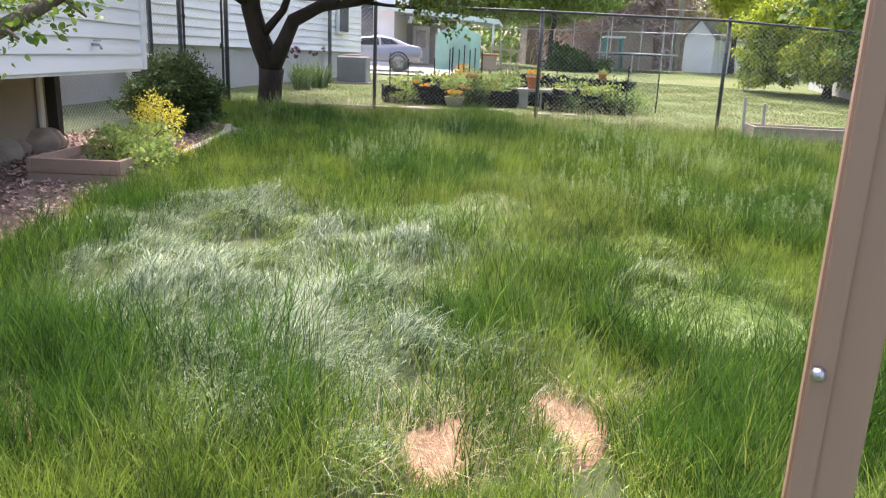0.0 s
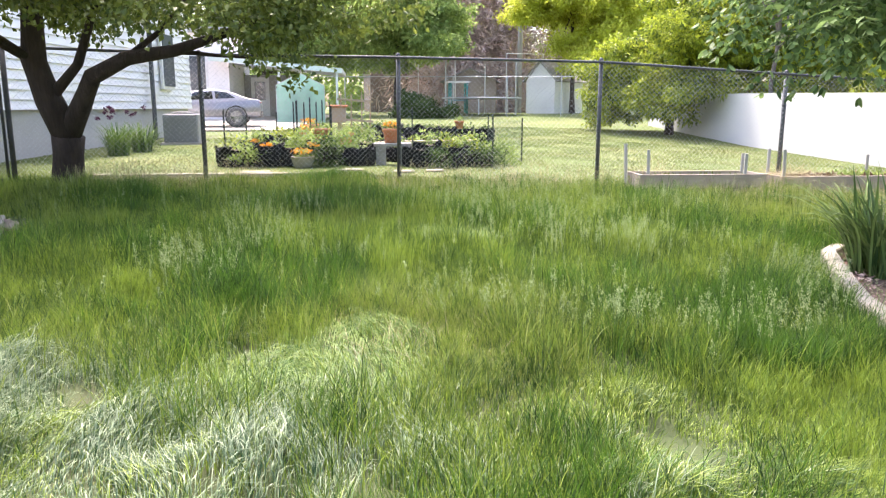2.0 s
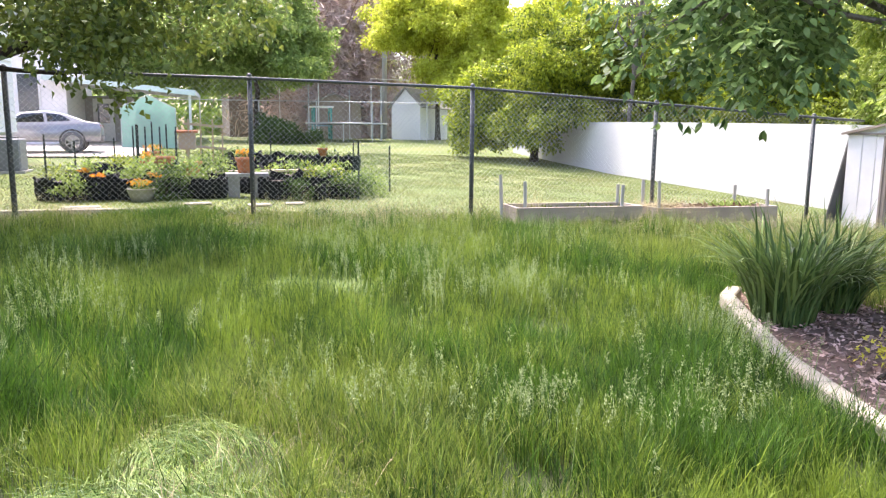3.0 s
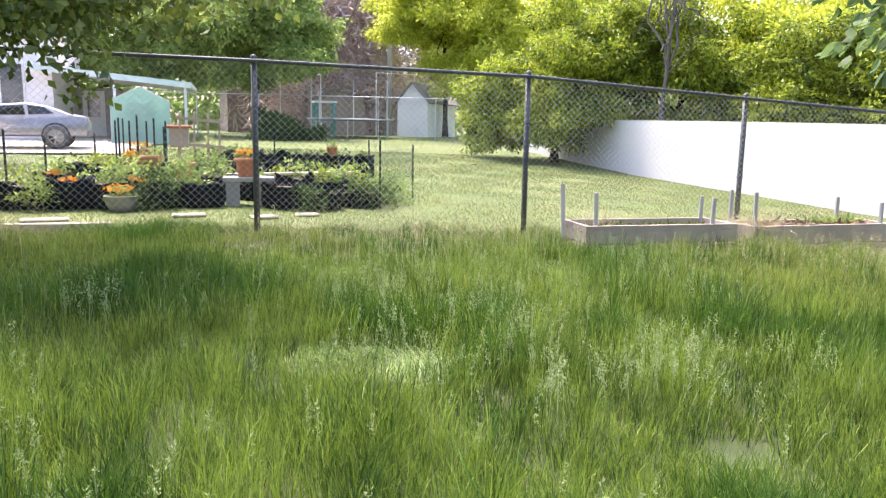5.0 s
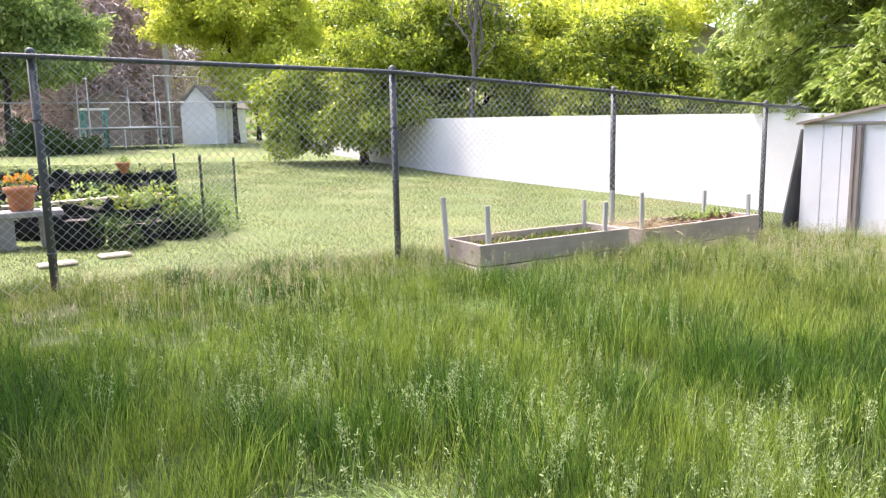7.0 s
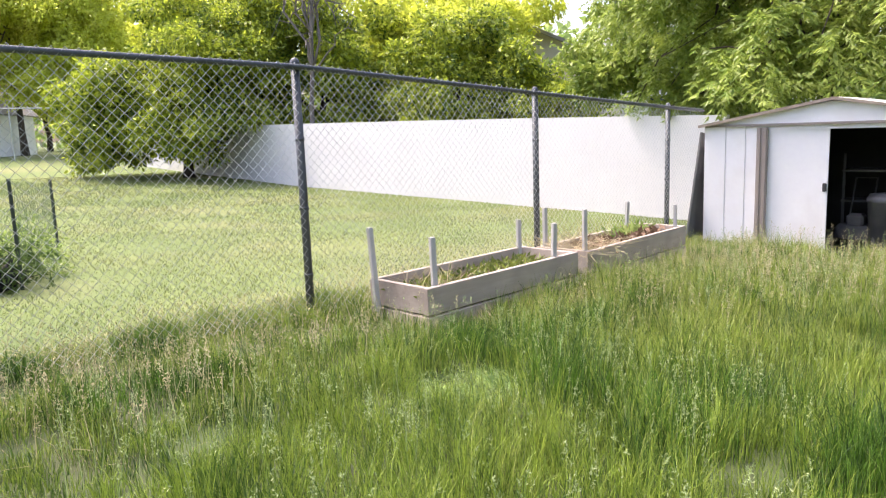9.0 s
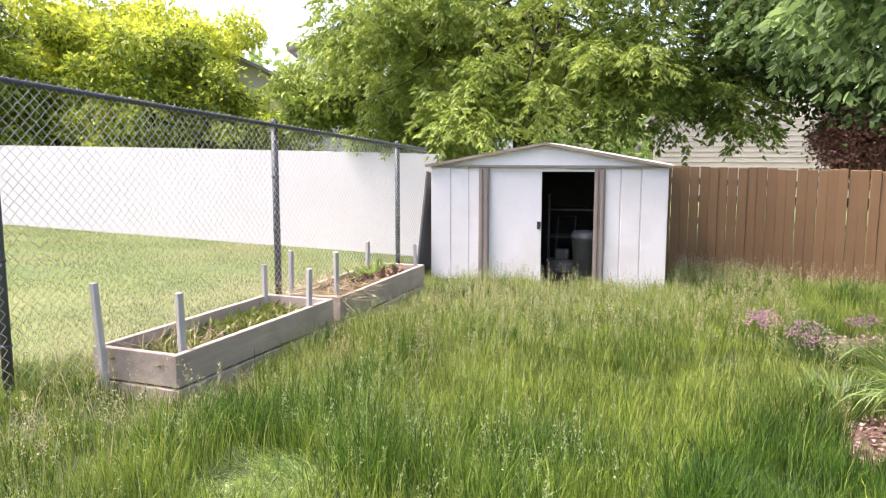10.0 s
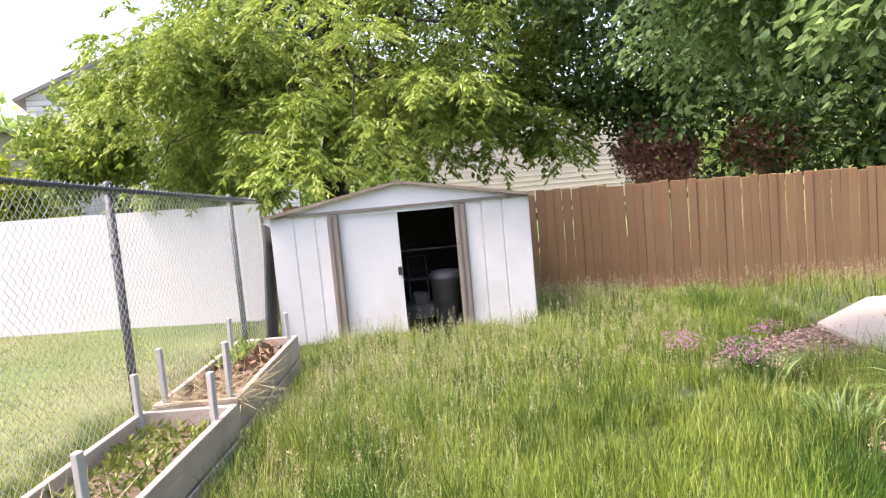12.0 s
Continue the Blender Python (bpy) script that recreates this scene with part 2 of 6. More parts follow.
def leaf_mat(name, c1, c2, tr=0.35, rough=0.45, scale=0.6):
    return material(name, c1, c2, rough, scale, bump=0, fine=5, per_island=0.9, translucent=tr)


L_MAPLE = leaf_mat("olive_green_leaf", (0.06, 0.10, 0.018), (0.26, 0.31, 0.06))
L_ASH = leaf_mat("ash_leaf", (0.034, 0.086, 0.022), (0.30, 0.44, 0.15), 0.45, rough=0.55)
L_FRESH = leaf_mat("fresh_green_leaf", (0.13, 0.21, 0.03), (0.34, 0.42, 0.08), 0.45)
L_DARK = leaf_mat("deep_green_leaf", (0.026, 0.06, 0.011), (0.095, 0.16, 0.032), rough=0.65)
L_YELLOW = leaf_mat("yellow_green_leaf", (0.38, 0.44, 0.04), (0.72, 0.76, 0.12), 0.62)
L_GOLD = leaf_mat("golden_leaf", (0.50, 0.47, 0.04), (0.80, 0.74, 0.14), 0.45)
L_SHRUB = leaf_mat("lime_shrub_leaf", (0.05, 0.105, 0.012), (0.54, 0.62, 0.06), 0.45, scale=1.1)
L_YEW = leaf_mat("yew_leaf", (0.028, 0.062, 0.016), (0.10, 0.16, 0.04), 0.2)
L_PLUM = leaf_mat("plum_red_leaf", (0.26, 0.12, 0.08), (0.56, 0.33, 0.23), 0.4)
L_FRUIT = leaf_mat("fruit_tree_leaf", (0.05, 0.11, 0.016), (0.26, 0.38, 0.06), 0.35, scale=6)
L_FAR = leaf_mat("mid_green_leaf", (0.15, 0.24, 0.05), (0.42, 0.53, 0.16), 0.55)
L_IRIS = material("strap_leaf", (0.035, 0.09, 0.02), (0.24, 0.35, 0.10), 0.45, 3, bump=0, fine=20, stretch=(0.3, 1, 0.3), per_piece=0.9, translucent=0.22)

# ---- ground ----
def build_ground():
    """One sheet, fine near the garden and coarse to the horizon."""
    xs = np.concatenate([[-2500, -600, -150, -60], np.arange(-30, 40.1, 0.7), [70, 160, 600, 2500]])
    ys = np.concatenate([[-2500, -600, -150, -50], np.arange(-20, 60.1, 0.7), [80, 160, 600, 2500]])
    X, Y = np.meshgrid(xs, ys)
    Z = ground_zs(X, Y) + np.where((abs(X) < 50) & (abs(Y) < 70), 0.012 * np.sin(X * 2.1) * np.cos(Y * 1.7), 0)
    v = np.stack([X.ravel(), Y.ravel(), Z.ravel()], 1)
    nx, ny = len(xs), len(ys)
    i = (np.arange(ny - 1)[:, None] * nx + np.arange(nx - 1)[None, :]).ravel()
    tris = np.concatenate([np.stack([i, i + 1, i + nx + 1], 1), np.stack([i, i + nx + 1, i + nx], 1)])
    me = fast_mesh("ground", v, tris, M_MOWN, True)
    me.materials.append(M_SOIL)
    mid = v[tris].mean(1)
    yard = (mid[:, 1] < 12.3) & (mid[:, 0] < 13)
    me.polygons.foreach_set("material_index", yard.astype(np.int32))
    tagged(new("ground", me), "grassy back garden ground sloping gently to the horizon", "ground", kind="structure")


build_ground()

# ---- chain-link fence ----
FENCE_Y = 12.2
POSTS = [(-1.511, 1.84), (1.318, 1.82), (4.355, 1.77), (7.286, 1.606), (10.19, 1.446)]


def fence_top(x):
    xs, zs = [p[0] for p in POSTS], [p[1] for p in POSTS]
    return float(np.interp(x, xs, zs))


def link_fabric(a, b, za, zb, top_a, top_b, pitch=0.075, r=0.0023):
    """Woven diamonds between two plan points, as bent wires."""
    a, b = np.array(a, float), np.array(b, float)
    length = np.linalg.norm(b - a)
    cols = int(length / pitch)
    verts, tris = [], []
    side = np.array([-(b - a)[1], (b - a)[0], 0]) / length
    along = np.array([*(b - a) / length, 0])
    up = np.array([0, 0, 1.0])
    offs = [along * r, (-along * 0.5 + side * 0.87) * r, (-along * 0.5 - side * 0.87) * r]
    n = 0
    for c in range(cols):
        for flip in (0, 1):
            s0 = c * pitch
            f = s0 / length
            low, high = za + (zb - za) * f, top_a + (top_b - top_a) * f
            rows = max(2, int((high - low) / (pitch * 0.95)))
            k = np.arange(rows + 1)
            zig = ((k + flip) % 2) * pitch
            pts = np.zeros((rows + 1, 3))
            pts[:, :2] = a + (b - a) * ((s0 + zig) / length)[:, None]
            pts[:, 2] = low + (high - low) * k / rows
            pts += side * (0.002 if flip else -0.002)
            for o in offs:
                verts.append(pts + o)
            m = rows + 1
            i = np.arange(rows)
            for u in range(3):
                p, q = n + u * m, n + ((u + 1) % 3) * m
                tris.append(np.stack([p + i, q + i, q + i + 1], 1))
                tris.append(np.stack([p + i, q + i + 1, p + i + 1], 1))
            n += 3 * m
    return np.concatenate(verts), np.concatenate(tris)


def post_shape(x, y, z0, z1, r=0.032):
    s = Shape().tube([(x, y, z0), (x, y, z1 + 0.01)], r, 10)
    return s


def cap_shape(x, y, z, r=0.036):
    return Shape().lathe((x, y, z), [(r, -0.05), (r, 0.0), (r * 0.9, 0.02), (r * 0.5, 0.035), (0.001, 0.04)], 10)


def build_fence():
    fence = thing("chain_link_fence", "dark steel chain-link fence with round posts and a top rail", "fence")
    xs = [p[0] for p in POSTS] + [11.15]
    tops = [p[1] for p in POSTS] + [1.40]
    for x, top in POSTS:
        p = part("post", post_shape(x, FENCE_Y, ground_z(x, FENCE_Y) - 0.1, top), M_GALV, fence, smooth=True)
        part("cap", cap_shape(x, FENCE_Y, top + 0.02), M_GALV, p, smooth=True)
        for f in (0.2, 0.5, 0.8):
            z = ground_z(x, FENCE_Y) + 1.7 * f
            part("tension_band", Shape().lathe((x, FENCE_Y, z), [(0.0345, -0.011), (0.037, -0.011), (0.037, 0.011), (0.0345, 0.011)], 10), M_GALV, p, smooth=True)
    rail_y = FENCE_Y - 0.045
    part("top_rail", Shape().tube([(x, rail_y, t - 0.01) for x, t in zip(xs, tops)], 0.021, 8), M_GALV, fence, smooth=True)
    V, T, n = [], [], 0
    for i in range(len(xs) - 1):
        v, t = link_fabric((xs[i], FENCE_Y - 0.06), (xs[i + 1], FENCE_Y - 0.06), ground_z(xs[i], 12) + .04, ground_z(xs[i + 1], 12) + .04, tops[i] + .02, tops[i + 1] + .02)
        V.append(v), T.append(t + n)
        n += len(v)
    tagged(part("wire_mesh", fast_mesh("wire_mesh", np.concatenate(V), np.concatenate(T), M_WIRE), M_WIRE, fence), kind="stuff")


build_fence()


def build_side_fence():
    """The run from the corner post back to the house, with its gate."""
    fence = thing("chain_link_gate_fence", "dark chain-link side fence with a narrow gate", "fence")
    pts = [(-1.511, 12.2), (-4.15, 12.15), (-4.55, 11.2), (-4.6, 10.3), (-4.45, 7.2)]
    tops = [1.84, 1.94, 1.94, 1.90, 1.84]
    for (x, y), top in list(zip(pts, tops))[1:]:
        p = part("post", post_shape(x, y, ground_z(x, y) - .1, top, 0.038), M_GALV, fence, smooth=True)
        part("cap", cap_shape(x, y, top + .02, .042), M_GALV, p, smooth=True)
    part("top_rail", Shape().tube([(x, y, t) for (x, y), t in zip(pts[:2], (1.84, 1.92))], 0.021, 8), M_GALV, fence, smooth=True)
    part("top_rail", Shape().tube([(x, y, 1.88) for x, y in pts[2:]], 0.021, 8), M_GALV, fence, smooth=True)
    a, b = Vector((*pts[1], 0)), Vector((*pts[2], 0))
    p, q = a.lerp(b, .1), a.lerp(b, .92)
    low, high, c = ground_z(*pts[1]) + .1, 1.90, .09
    d = (q - p).normalized() * c
    ring = [p + Vector((0, 0, low)), p + Vector((0, 0, high - c)), p + d * .3 + Vector((0, 0, high - c * .3)), p + d + Vector((0, 0, high)),
            q - d + Vector((0, 0, high)), q - d * .3 + Vector((0, 0, high - c * .3)), q + Vector((0, 0, high - c)), q + Vector((0, 0, low)), p + Vector((0, 0, low))]
    g = part("gate", Shape().tube(ring, .021, 8), M_GALV, fence, "narrow gate with rounded top corners", smooth=True)
    part("latch", Shape().box(tuple(p.lerp(q, .02) + Vector((0, 0, 1.05))), (.06, .05, .09)), M_GALV, g, bevel=.01)
    for z in (.35, 1.5):
        part("hinge", Shape().lathe(tuple(q + Vector((0, 0, z))), [(.022, -.03), (.034, -.03), (.034, .03), (.022, .03)], 10), M_GALV, g, smooth=True)
    V, T, n = [], [], 0
    for i in range(len(pts) - 1):
        v, t = link_fabric(pts[i], pts[i + 1], ground_z(*pts[i]) + .04, ground_z(*pts[i + 1]) + .04, tops[i] - .04, tops[i + 1] - .04)
        V.append(v), T.append(t + n)
        n += len(v)
    tagged(part("wire_mesh", fast_mesh("wire_mesh", np.concatenate(V), np.concatenate(T), M_WIRE), M_WIRE, fence), kind="stuff")


build_side_fence()


# ---- white boundary wall and brown board fence ----
def build_white_wall():
    wall = tagged(new("wall_white"), "long white painted boundary wall beside the mown lawn", "wall", kind="structure")
    a, b = Vector((13.05, 12.6)), Vector((13.95, 35.2))
    s = Shape()
    n = 12
    d = (b - a).normalized()
    nrm = Vector((d.y, -d.x)) * .08
    for i in range(n + 1):
        p = a.lerp(b, i / n)
        top, low = 1.36 + 0.021 * (p.y - 14) - 0.0004 * (p.y - 14) ** 2, ground_z(p.x, p.y) - .3
        for q, z in ((p - nrm, low), (p - nrm, top), (p + nrm, top), (p + nrm, low)):
            s.v.append(Vector((q.x, q.y, z)))
    for i in range(n):
        for k in range(4):
            s.f.append([i * 4 + k, i * 4 + (k + 1) % 4, i * 4 + 4 + (k + 1) % 4, i * 4 + 4 + k])
    s.f += [[3, 2, 1, 0], [n * 4 + k for k in range(4)]]
    part("wall_body", s, M_WHITE_WALL, wall)


build_white_wall()


def build_board_fence():
    fence = thing("board_fence", "brown-stained vertical board privacy fence behind the shed", "fence")
    rng = random.Random(5)
    meshes = []
    for k in range(5):
        h = 1.64 + 0.006 * k
        b = Shape()
        w = 0.1296 + 0.0006 * k
        b.prism([(-0.009, -w / 2), (0.009, -w / 2), (0.009, w / 2), (-0.009, w / 2)], -0.1, h)
        meshes.append(b.mesh("board", M_BROWN, bevel=0.008))
    y = 12.2
    while y > -9:
        ob = new("board", meshes[rng.randrange(5)])
        ob.parent = fence
        z = ground_z(13.0, y) + 0.02 + rng.uniform(-.012, .012)
        ob.matrix_local = pose(13.0 + rng.uniform(-.006, .006), y, z, rng.uniform(-.4, .4), rng.uniform(-.5, .5), rng.uniform(-2, 2))
        y -= 0.1325 if y < 8.6 else 0.1325 + rng.choice((0.0, 0.0, 0.003, 0.007))
    for h in (0.3, 0.85, 1.45):
        part("rail", Shape().beam((13.045, 12.2, ground_z(13, 12.2) + h), (13.045, -9, ground_z(13, -9) + h), 0.04, 0.09), M_BROWN, fence)


build_board_fence()


# ---- metal garden shed ----
def build_shed():
    A, B = Vector((10.595, 11.87)), Vector((10.798, 8.828))
    u = (B - A).normalized()
    w = (B - A).length
    turn = math.degrees(math.atan2(u.y, u.x))
    base = -0.42
    m_at = (A.x, A.y, base)
    shed = thing("garden_shed", "white metal garden shed with taupe trim and one sliding door open", "shed", m_at, turn)
    H, P, D = 1.61, 1.86, 2.1     # eave, peak, depth; local x runs along the front, y to the back (positive)
    j0, j1 = 0.725, 2.225          # door jambs

    def ribbed(x0, x1, y, z0, z1, ribs, flip=1):
        s = Shape()
        xs = [x0] + [v for r in ribs for v in (r - .012, r - .006, r + .006, r + .012)] + [x1]
        for a, b in zip(xs[:-1], xs[1:]):
            ya = y + (0.014 * flip if any(abs(a - (r + d)) < 1e-6 for r in ribs for d in (-.006, .006)) else 0)
            yb = y + (0.014 * flip if any(abs(b - (r + d)) < 1e-6 for r in ribs for d in (-.006, .006)) else 0)
            s.face((a, ya, z0), (b, yb, z0), (b, yb, z1), (a, ya, z1))
            s.face((b, yb + .02, z0), (a, ya + .02, z0), (a, ya + .02, z1), (b, yb + .02, z1))
        return s

    part("front_panel", ribbed(0, j0, 0, 0, H, [0.27, 0.52]), M_SHED, shed)
    part("front_panel", ribbed(j1, w, 0, 0, H, [j1 + .26, j1 + .51]), M_SHED, shed)
    for x in (0, w):
        for i in range(4):
            y0, y1 = i * D / 4, (i + 1) * D / 4
            part("side_panel", Shape().box((x, (y0 + y1) / 2, H / 2), (0.02, y1 - y0 - .008, H)), M_SHED, shed, bevel=.003)
    part("back_panel", Shape().box((w / 2, D, H / 2), (w, 0.02, H)), M_SHED, shed)
    for y in (0.0, D):
        g = Shape()
        g.v += [Vector((-.0, y - .012, H)), Vector((w, y - .012, H)), Vector((w / 2, y - .012, P)), Vector((0, y + .012, H)), Vector((w, y + .012, H)), Vector((w / 2, y + .012, P))]
        g.f += [[0, 1, 2], [5, 4, 3], [0, 3, 4, 1], [1, 4, 5, 2], [2, 5, 3, 0]]
        part("gable", g, M_SHED, shed)
    for sx in (0, 1):
        r = Shape()
        x0, x1 = (-.07, w / 2) if sx == 0 else (w / 2, w + .07)
        z0, z1 = (H - .02, P + .02) if sx == 0 else (P + .02, H - .02)
        r.v += [Vector((x0, -.07, z0)), Vector((x1, -.07, z1)), Vector((x1, D + .07, z1)), Vector((x0, D + .07, z0)),
                Vector((x0, -.07, z0 + .022)), Vector((x1, -.07, z1 + .022)), Vector((x1, D + .07, z1 + .022)), Vector((x0, D + .07, z0 + .022))]
        r.f += [[3, 2, 1, 0], [4, 5, 6, 7], [0, 1, 5, 4], [1, 2, 6, 5], [2, 3, 7, 6], [3, 0, 4, 7]]
        part("roof_panel", r, M_SHED, shed)
        e = Shape().beam((x0, -.078, z0 + .006), (x1, -.078, z1 + .006), 0.02, 0.036)
        part("roof_edge", e, material("rusty_roof_edge", (0.16, 0.12, 0.09), (0.34, 0.29, 0.24), 0.7, 6, bump=.2), shed, "dull brown roof edge")
    for x in (j0, j1):
        t = Shape()
        t.box((x, -.012, H / 2 - .02), (0.135, 0.03, H - .05))
        t.box((x - .035, -.032, H / 2 - .02), (0.035, 0.016, H - .05))
        t.box((x + .035, -.032, H / 2 - .02), (0.035, 0.016, H - .05))
        part("door_jamb", t, M_SHED_TRIM, shed, "taupe door jamb", bevel=.003)
    part("door_header", Shape().box((w / 2, -.02, H - .012), (w, 0.035, 0.028)), M_SHED_TRIM, shed, "taupe header strip")
    part("door_header", Shape().box(((j0 + j1) / 2, 0.02, H - .05), (j1 - j0, 0.03, 0.06)), M_SHED, shed)
    d0, d1 = j0 + .05, 1.485
    door = Shape().box(((d0 + d1) / 2, 0.035, 0.78), (d1 - d0, 0.022, 1.52))
    dp = part("sliding_door", door, M_SHED, shed, "white sliding door half across the opening", bevel=.004)
    part("handle", Shape().box((d1 - .03, 0.005, 0.83), (0.045, 0.035, 0.10)), M_DARK, dp, "black pull handle", bevel=.006)
    # Near-black floor and added lining paint in the shade inside the shed.
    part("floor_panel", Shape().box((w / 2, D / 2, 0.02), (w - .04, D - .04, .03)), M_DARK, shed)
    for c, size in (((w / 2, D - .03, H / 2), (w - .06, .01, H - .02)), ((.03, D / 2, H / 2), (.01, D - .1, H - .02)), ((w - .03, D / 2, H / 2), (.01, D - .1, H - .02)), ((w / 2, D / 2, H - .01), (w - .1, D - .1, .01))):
        part("shade_lining", Shape().box(c, size), M_DARK, shed, "near-black lining added as the shade inside the shed")
    return m_at, turn


SHED_AT, SHED_TURN = build_shed()


# ---- raised beds ----
def build_bed(name, cx, cy, turn, length, width, top, label, rows=2):
    bed = thing(name, label, "raised bed", (cx, cy, 0), turn)
    low = ground_z(cx, cy) - 0.08
    t = 0.042
    h = (top - low) / rows
    for r in range(rows):
        z = low + h * (r + .5)
        off = 0.009 * (r % 2)
        for sy in (-1, 1):
            part("board", Shape().box((0, sy * (width / 2 - t / 2 - off), z), (length, t, h - .014)), M_OLDWOOD, bed, bevel=.004)
        for sx in (-1, 1):
            part("board", Shape().box((sx * (length / 2 - t / 2 - off), 0, z), (t, width - 2 * t - .006, h - .014)), M_OLDWOOD, bed, bevel=.004)
    soil = Shape()
    n = 14
    for i in range(n + 1):
        for k in range(7):
            x = (i / n - .5) * (length - .1)
            y = (k / 6 - .5) * (width - .1)
            soil.v.append(Vector((x, y, top - 0.12 + 0.05 * noise.noise((x * 3 + cx, y * 3, 1)))))
    for i in range(n):
        for k in range(6):
            a = i * 7 + k
            soil.f.append([a, a + 7, a + 8, a + 1])
    part("soil", soil, material(name + "_soil", (0.10, 0.07, 0.045), (0.24, 0.175, 0.115), 0.95, 5, fine=60, bump=.7), bed, smooth=True)
    return bed


BEDS = [("raised_bed", 5.63, 11.56, -1.5, 1.86, 0.66, 0.165, "weathered grey wooden raised bed with sparse weeds"),
        ("raised_bed", 7.86, 11.6, 0.0, 2.02, 0.60, 0.115, "weathered grey wooden raised bed with dead plants and dry stems")]
for b in BEDS:
    build_bed(*b)
stake_rng = random.Random(31)
for x, y, top in [(4.67, 11.80, .57), (4.84, 11.335, .51), (6.48, 11.82, .42), (6.25, 11.27, .45), (6.90, 11.82, .49), (6.90, 11.37, .50), (8.50, 11.84, .39), (8.72, 11.36, .36)]:
    low = ground_z(x, y) - .1
    ob = solid("stake", Shape().box((0, 0, 0), (0.042, 0.036, top - low)), M_STAKE, "grey wooden stake at a raised bed corner", "stake", group="raised bed stakes", bevel=.004)
    ob.matrix_world = pose(x, y, (top + low) / 2, stake_rng.uniform(-2.5, 2.5), stake_rng.uniform(-2.5, 2.5), stake_rng.uniform(-20, 20))


# ---- house beside the garden ----
def build_house():
    A = Vector((-3.15, 7.27))
    d = Vector((0.155, -0.988)).normalized()       # towards the camera along the wall
    back = Vector((-abs(d.y), -abs(d.x)))          # into the house
    turn = math.degrees(math.atan2(d.y, d.x))
    house = thing("house", "white vinyl-sided house with an overhang above a tan foundation", "house", (A.x, A.y, 0), turn)
    # local x along the wall towards the camera, local y negative into the house
    side = -1 if (Matrix.Rotation(radians(turn), 2) @ Vector((0, 1))).dot(back) < 0 else 1
    lap = 0.152

    def siding(x0, x1, y, z0, z1):
        z = z0
        while z < z1:
            s = Shape()
            yo, yi = y - side * 0.018, y - side * 0.002
            h = min(lap, z1 - z)
            s.v += [Vector((x0, yo, z)), Vector((x1, yo, z)), Vector((x1, yi, z + h)), Vector((x0, yi, z + h)),
                    Vector((x0, y + side * .012, z)), Vector((x1, y + side * .012, z)), Vector((x1, y + side * .012, z + h)), Vector((x0, y + side * .012, z + h))]
            s.f += [[0, 1, 2, 3], [7, 6, 5, 4], [0, 4, 5, 1], [3, 2, 6, 7], [0, 3, 7, 4], [1, 5, 6, 2]]
            part("siding_board", s, M_SIDING, house)
            z += lap

    siding(0.05, 3.55, 0, 0.76, 2.85)
    siding(3.55, 9.5, -side * 0.05, 0.62, 2.85)
    part("wall", Shape().box((4.75, side * 1.9, 1.8), (9.5, 3.75, 2.1)), M_SIDING, house)
    part("corner_trim", Shape().box((0.0, -side * .008, 1.8), (0.1, 0.06, 2.1)).box((0.01, side * .08, 1.8), (0.05, .16, 2.1)), M_SIDING, house, "white corner trim", bevel=.004)
    part("corner_trim", Shape().box((3.55, -side * .06, 1.72), (0.09, 0.05, 2.25)), M_SIDING, house, bevel=.004)
    part("soffit", Shape().box((2.0, side * .5, 0.745), (3.9, 1.0, 0.03)), M_SIDING, house)
    part("foundation", Shape().box((4.9, side * 2.0, 0.1), (9.2, 2.2, 1.24)), M_FOUND, house, "tan rendered foundation wall")
    part("support_post", Shape().box((0.35, side * 0.85, 0.1), (0.12, 0.12, 1.26)), M_DARK, house, "dark support post")
    part("downpipe", Shape().tube([(0.62, side * 0.86, -.2), (0.62, side * 0.86, .74)], .035, 8), M_SIDING, house, "white downpipe")
    tap = Shape().tube([(1.35, -side * .0, 1.0), (1.35, -side * .08, 1.0), (1.35, -side * .10, .96)], .013, 8)
    tap.lathe((1.35, -side * .06, 1.03), [(.004, 0), (.035, 0), (.035, .012), (.004, .012)], 10)
    part("garden_tap", tap, M_CHROME, house, "metal garden tap", smooth=True)
    part("roof", Shape().box((4.5, side * 1.8, 2.95), (10.2, 4.2, 0.16)), M_FOUND2, house)


build_house()


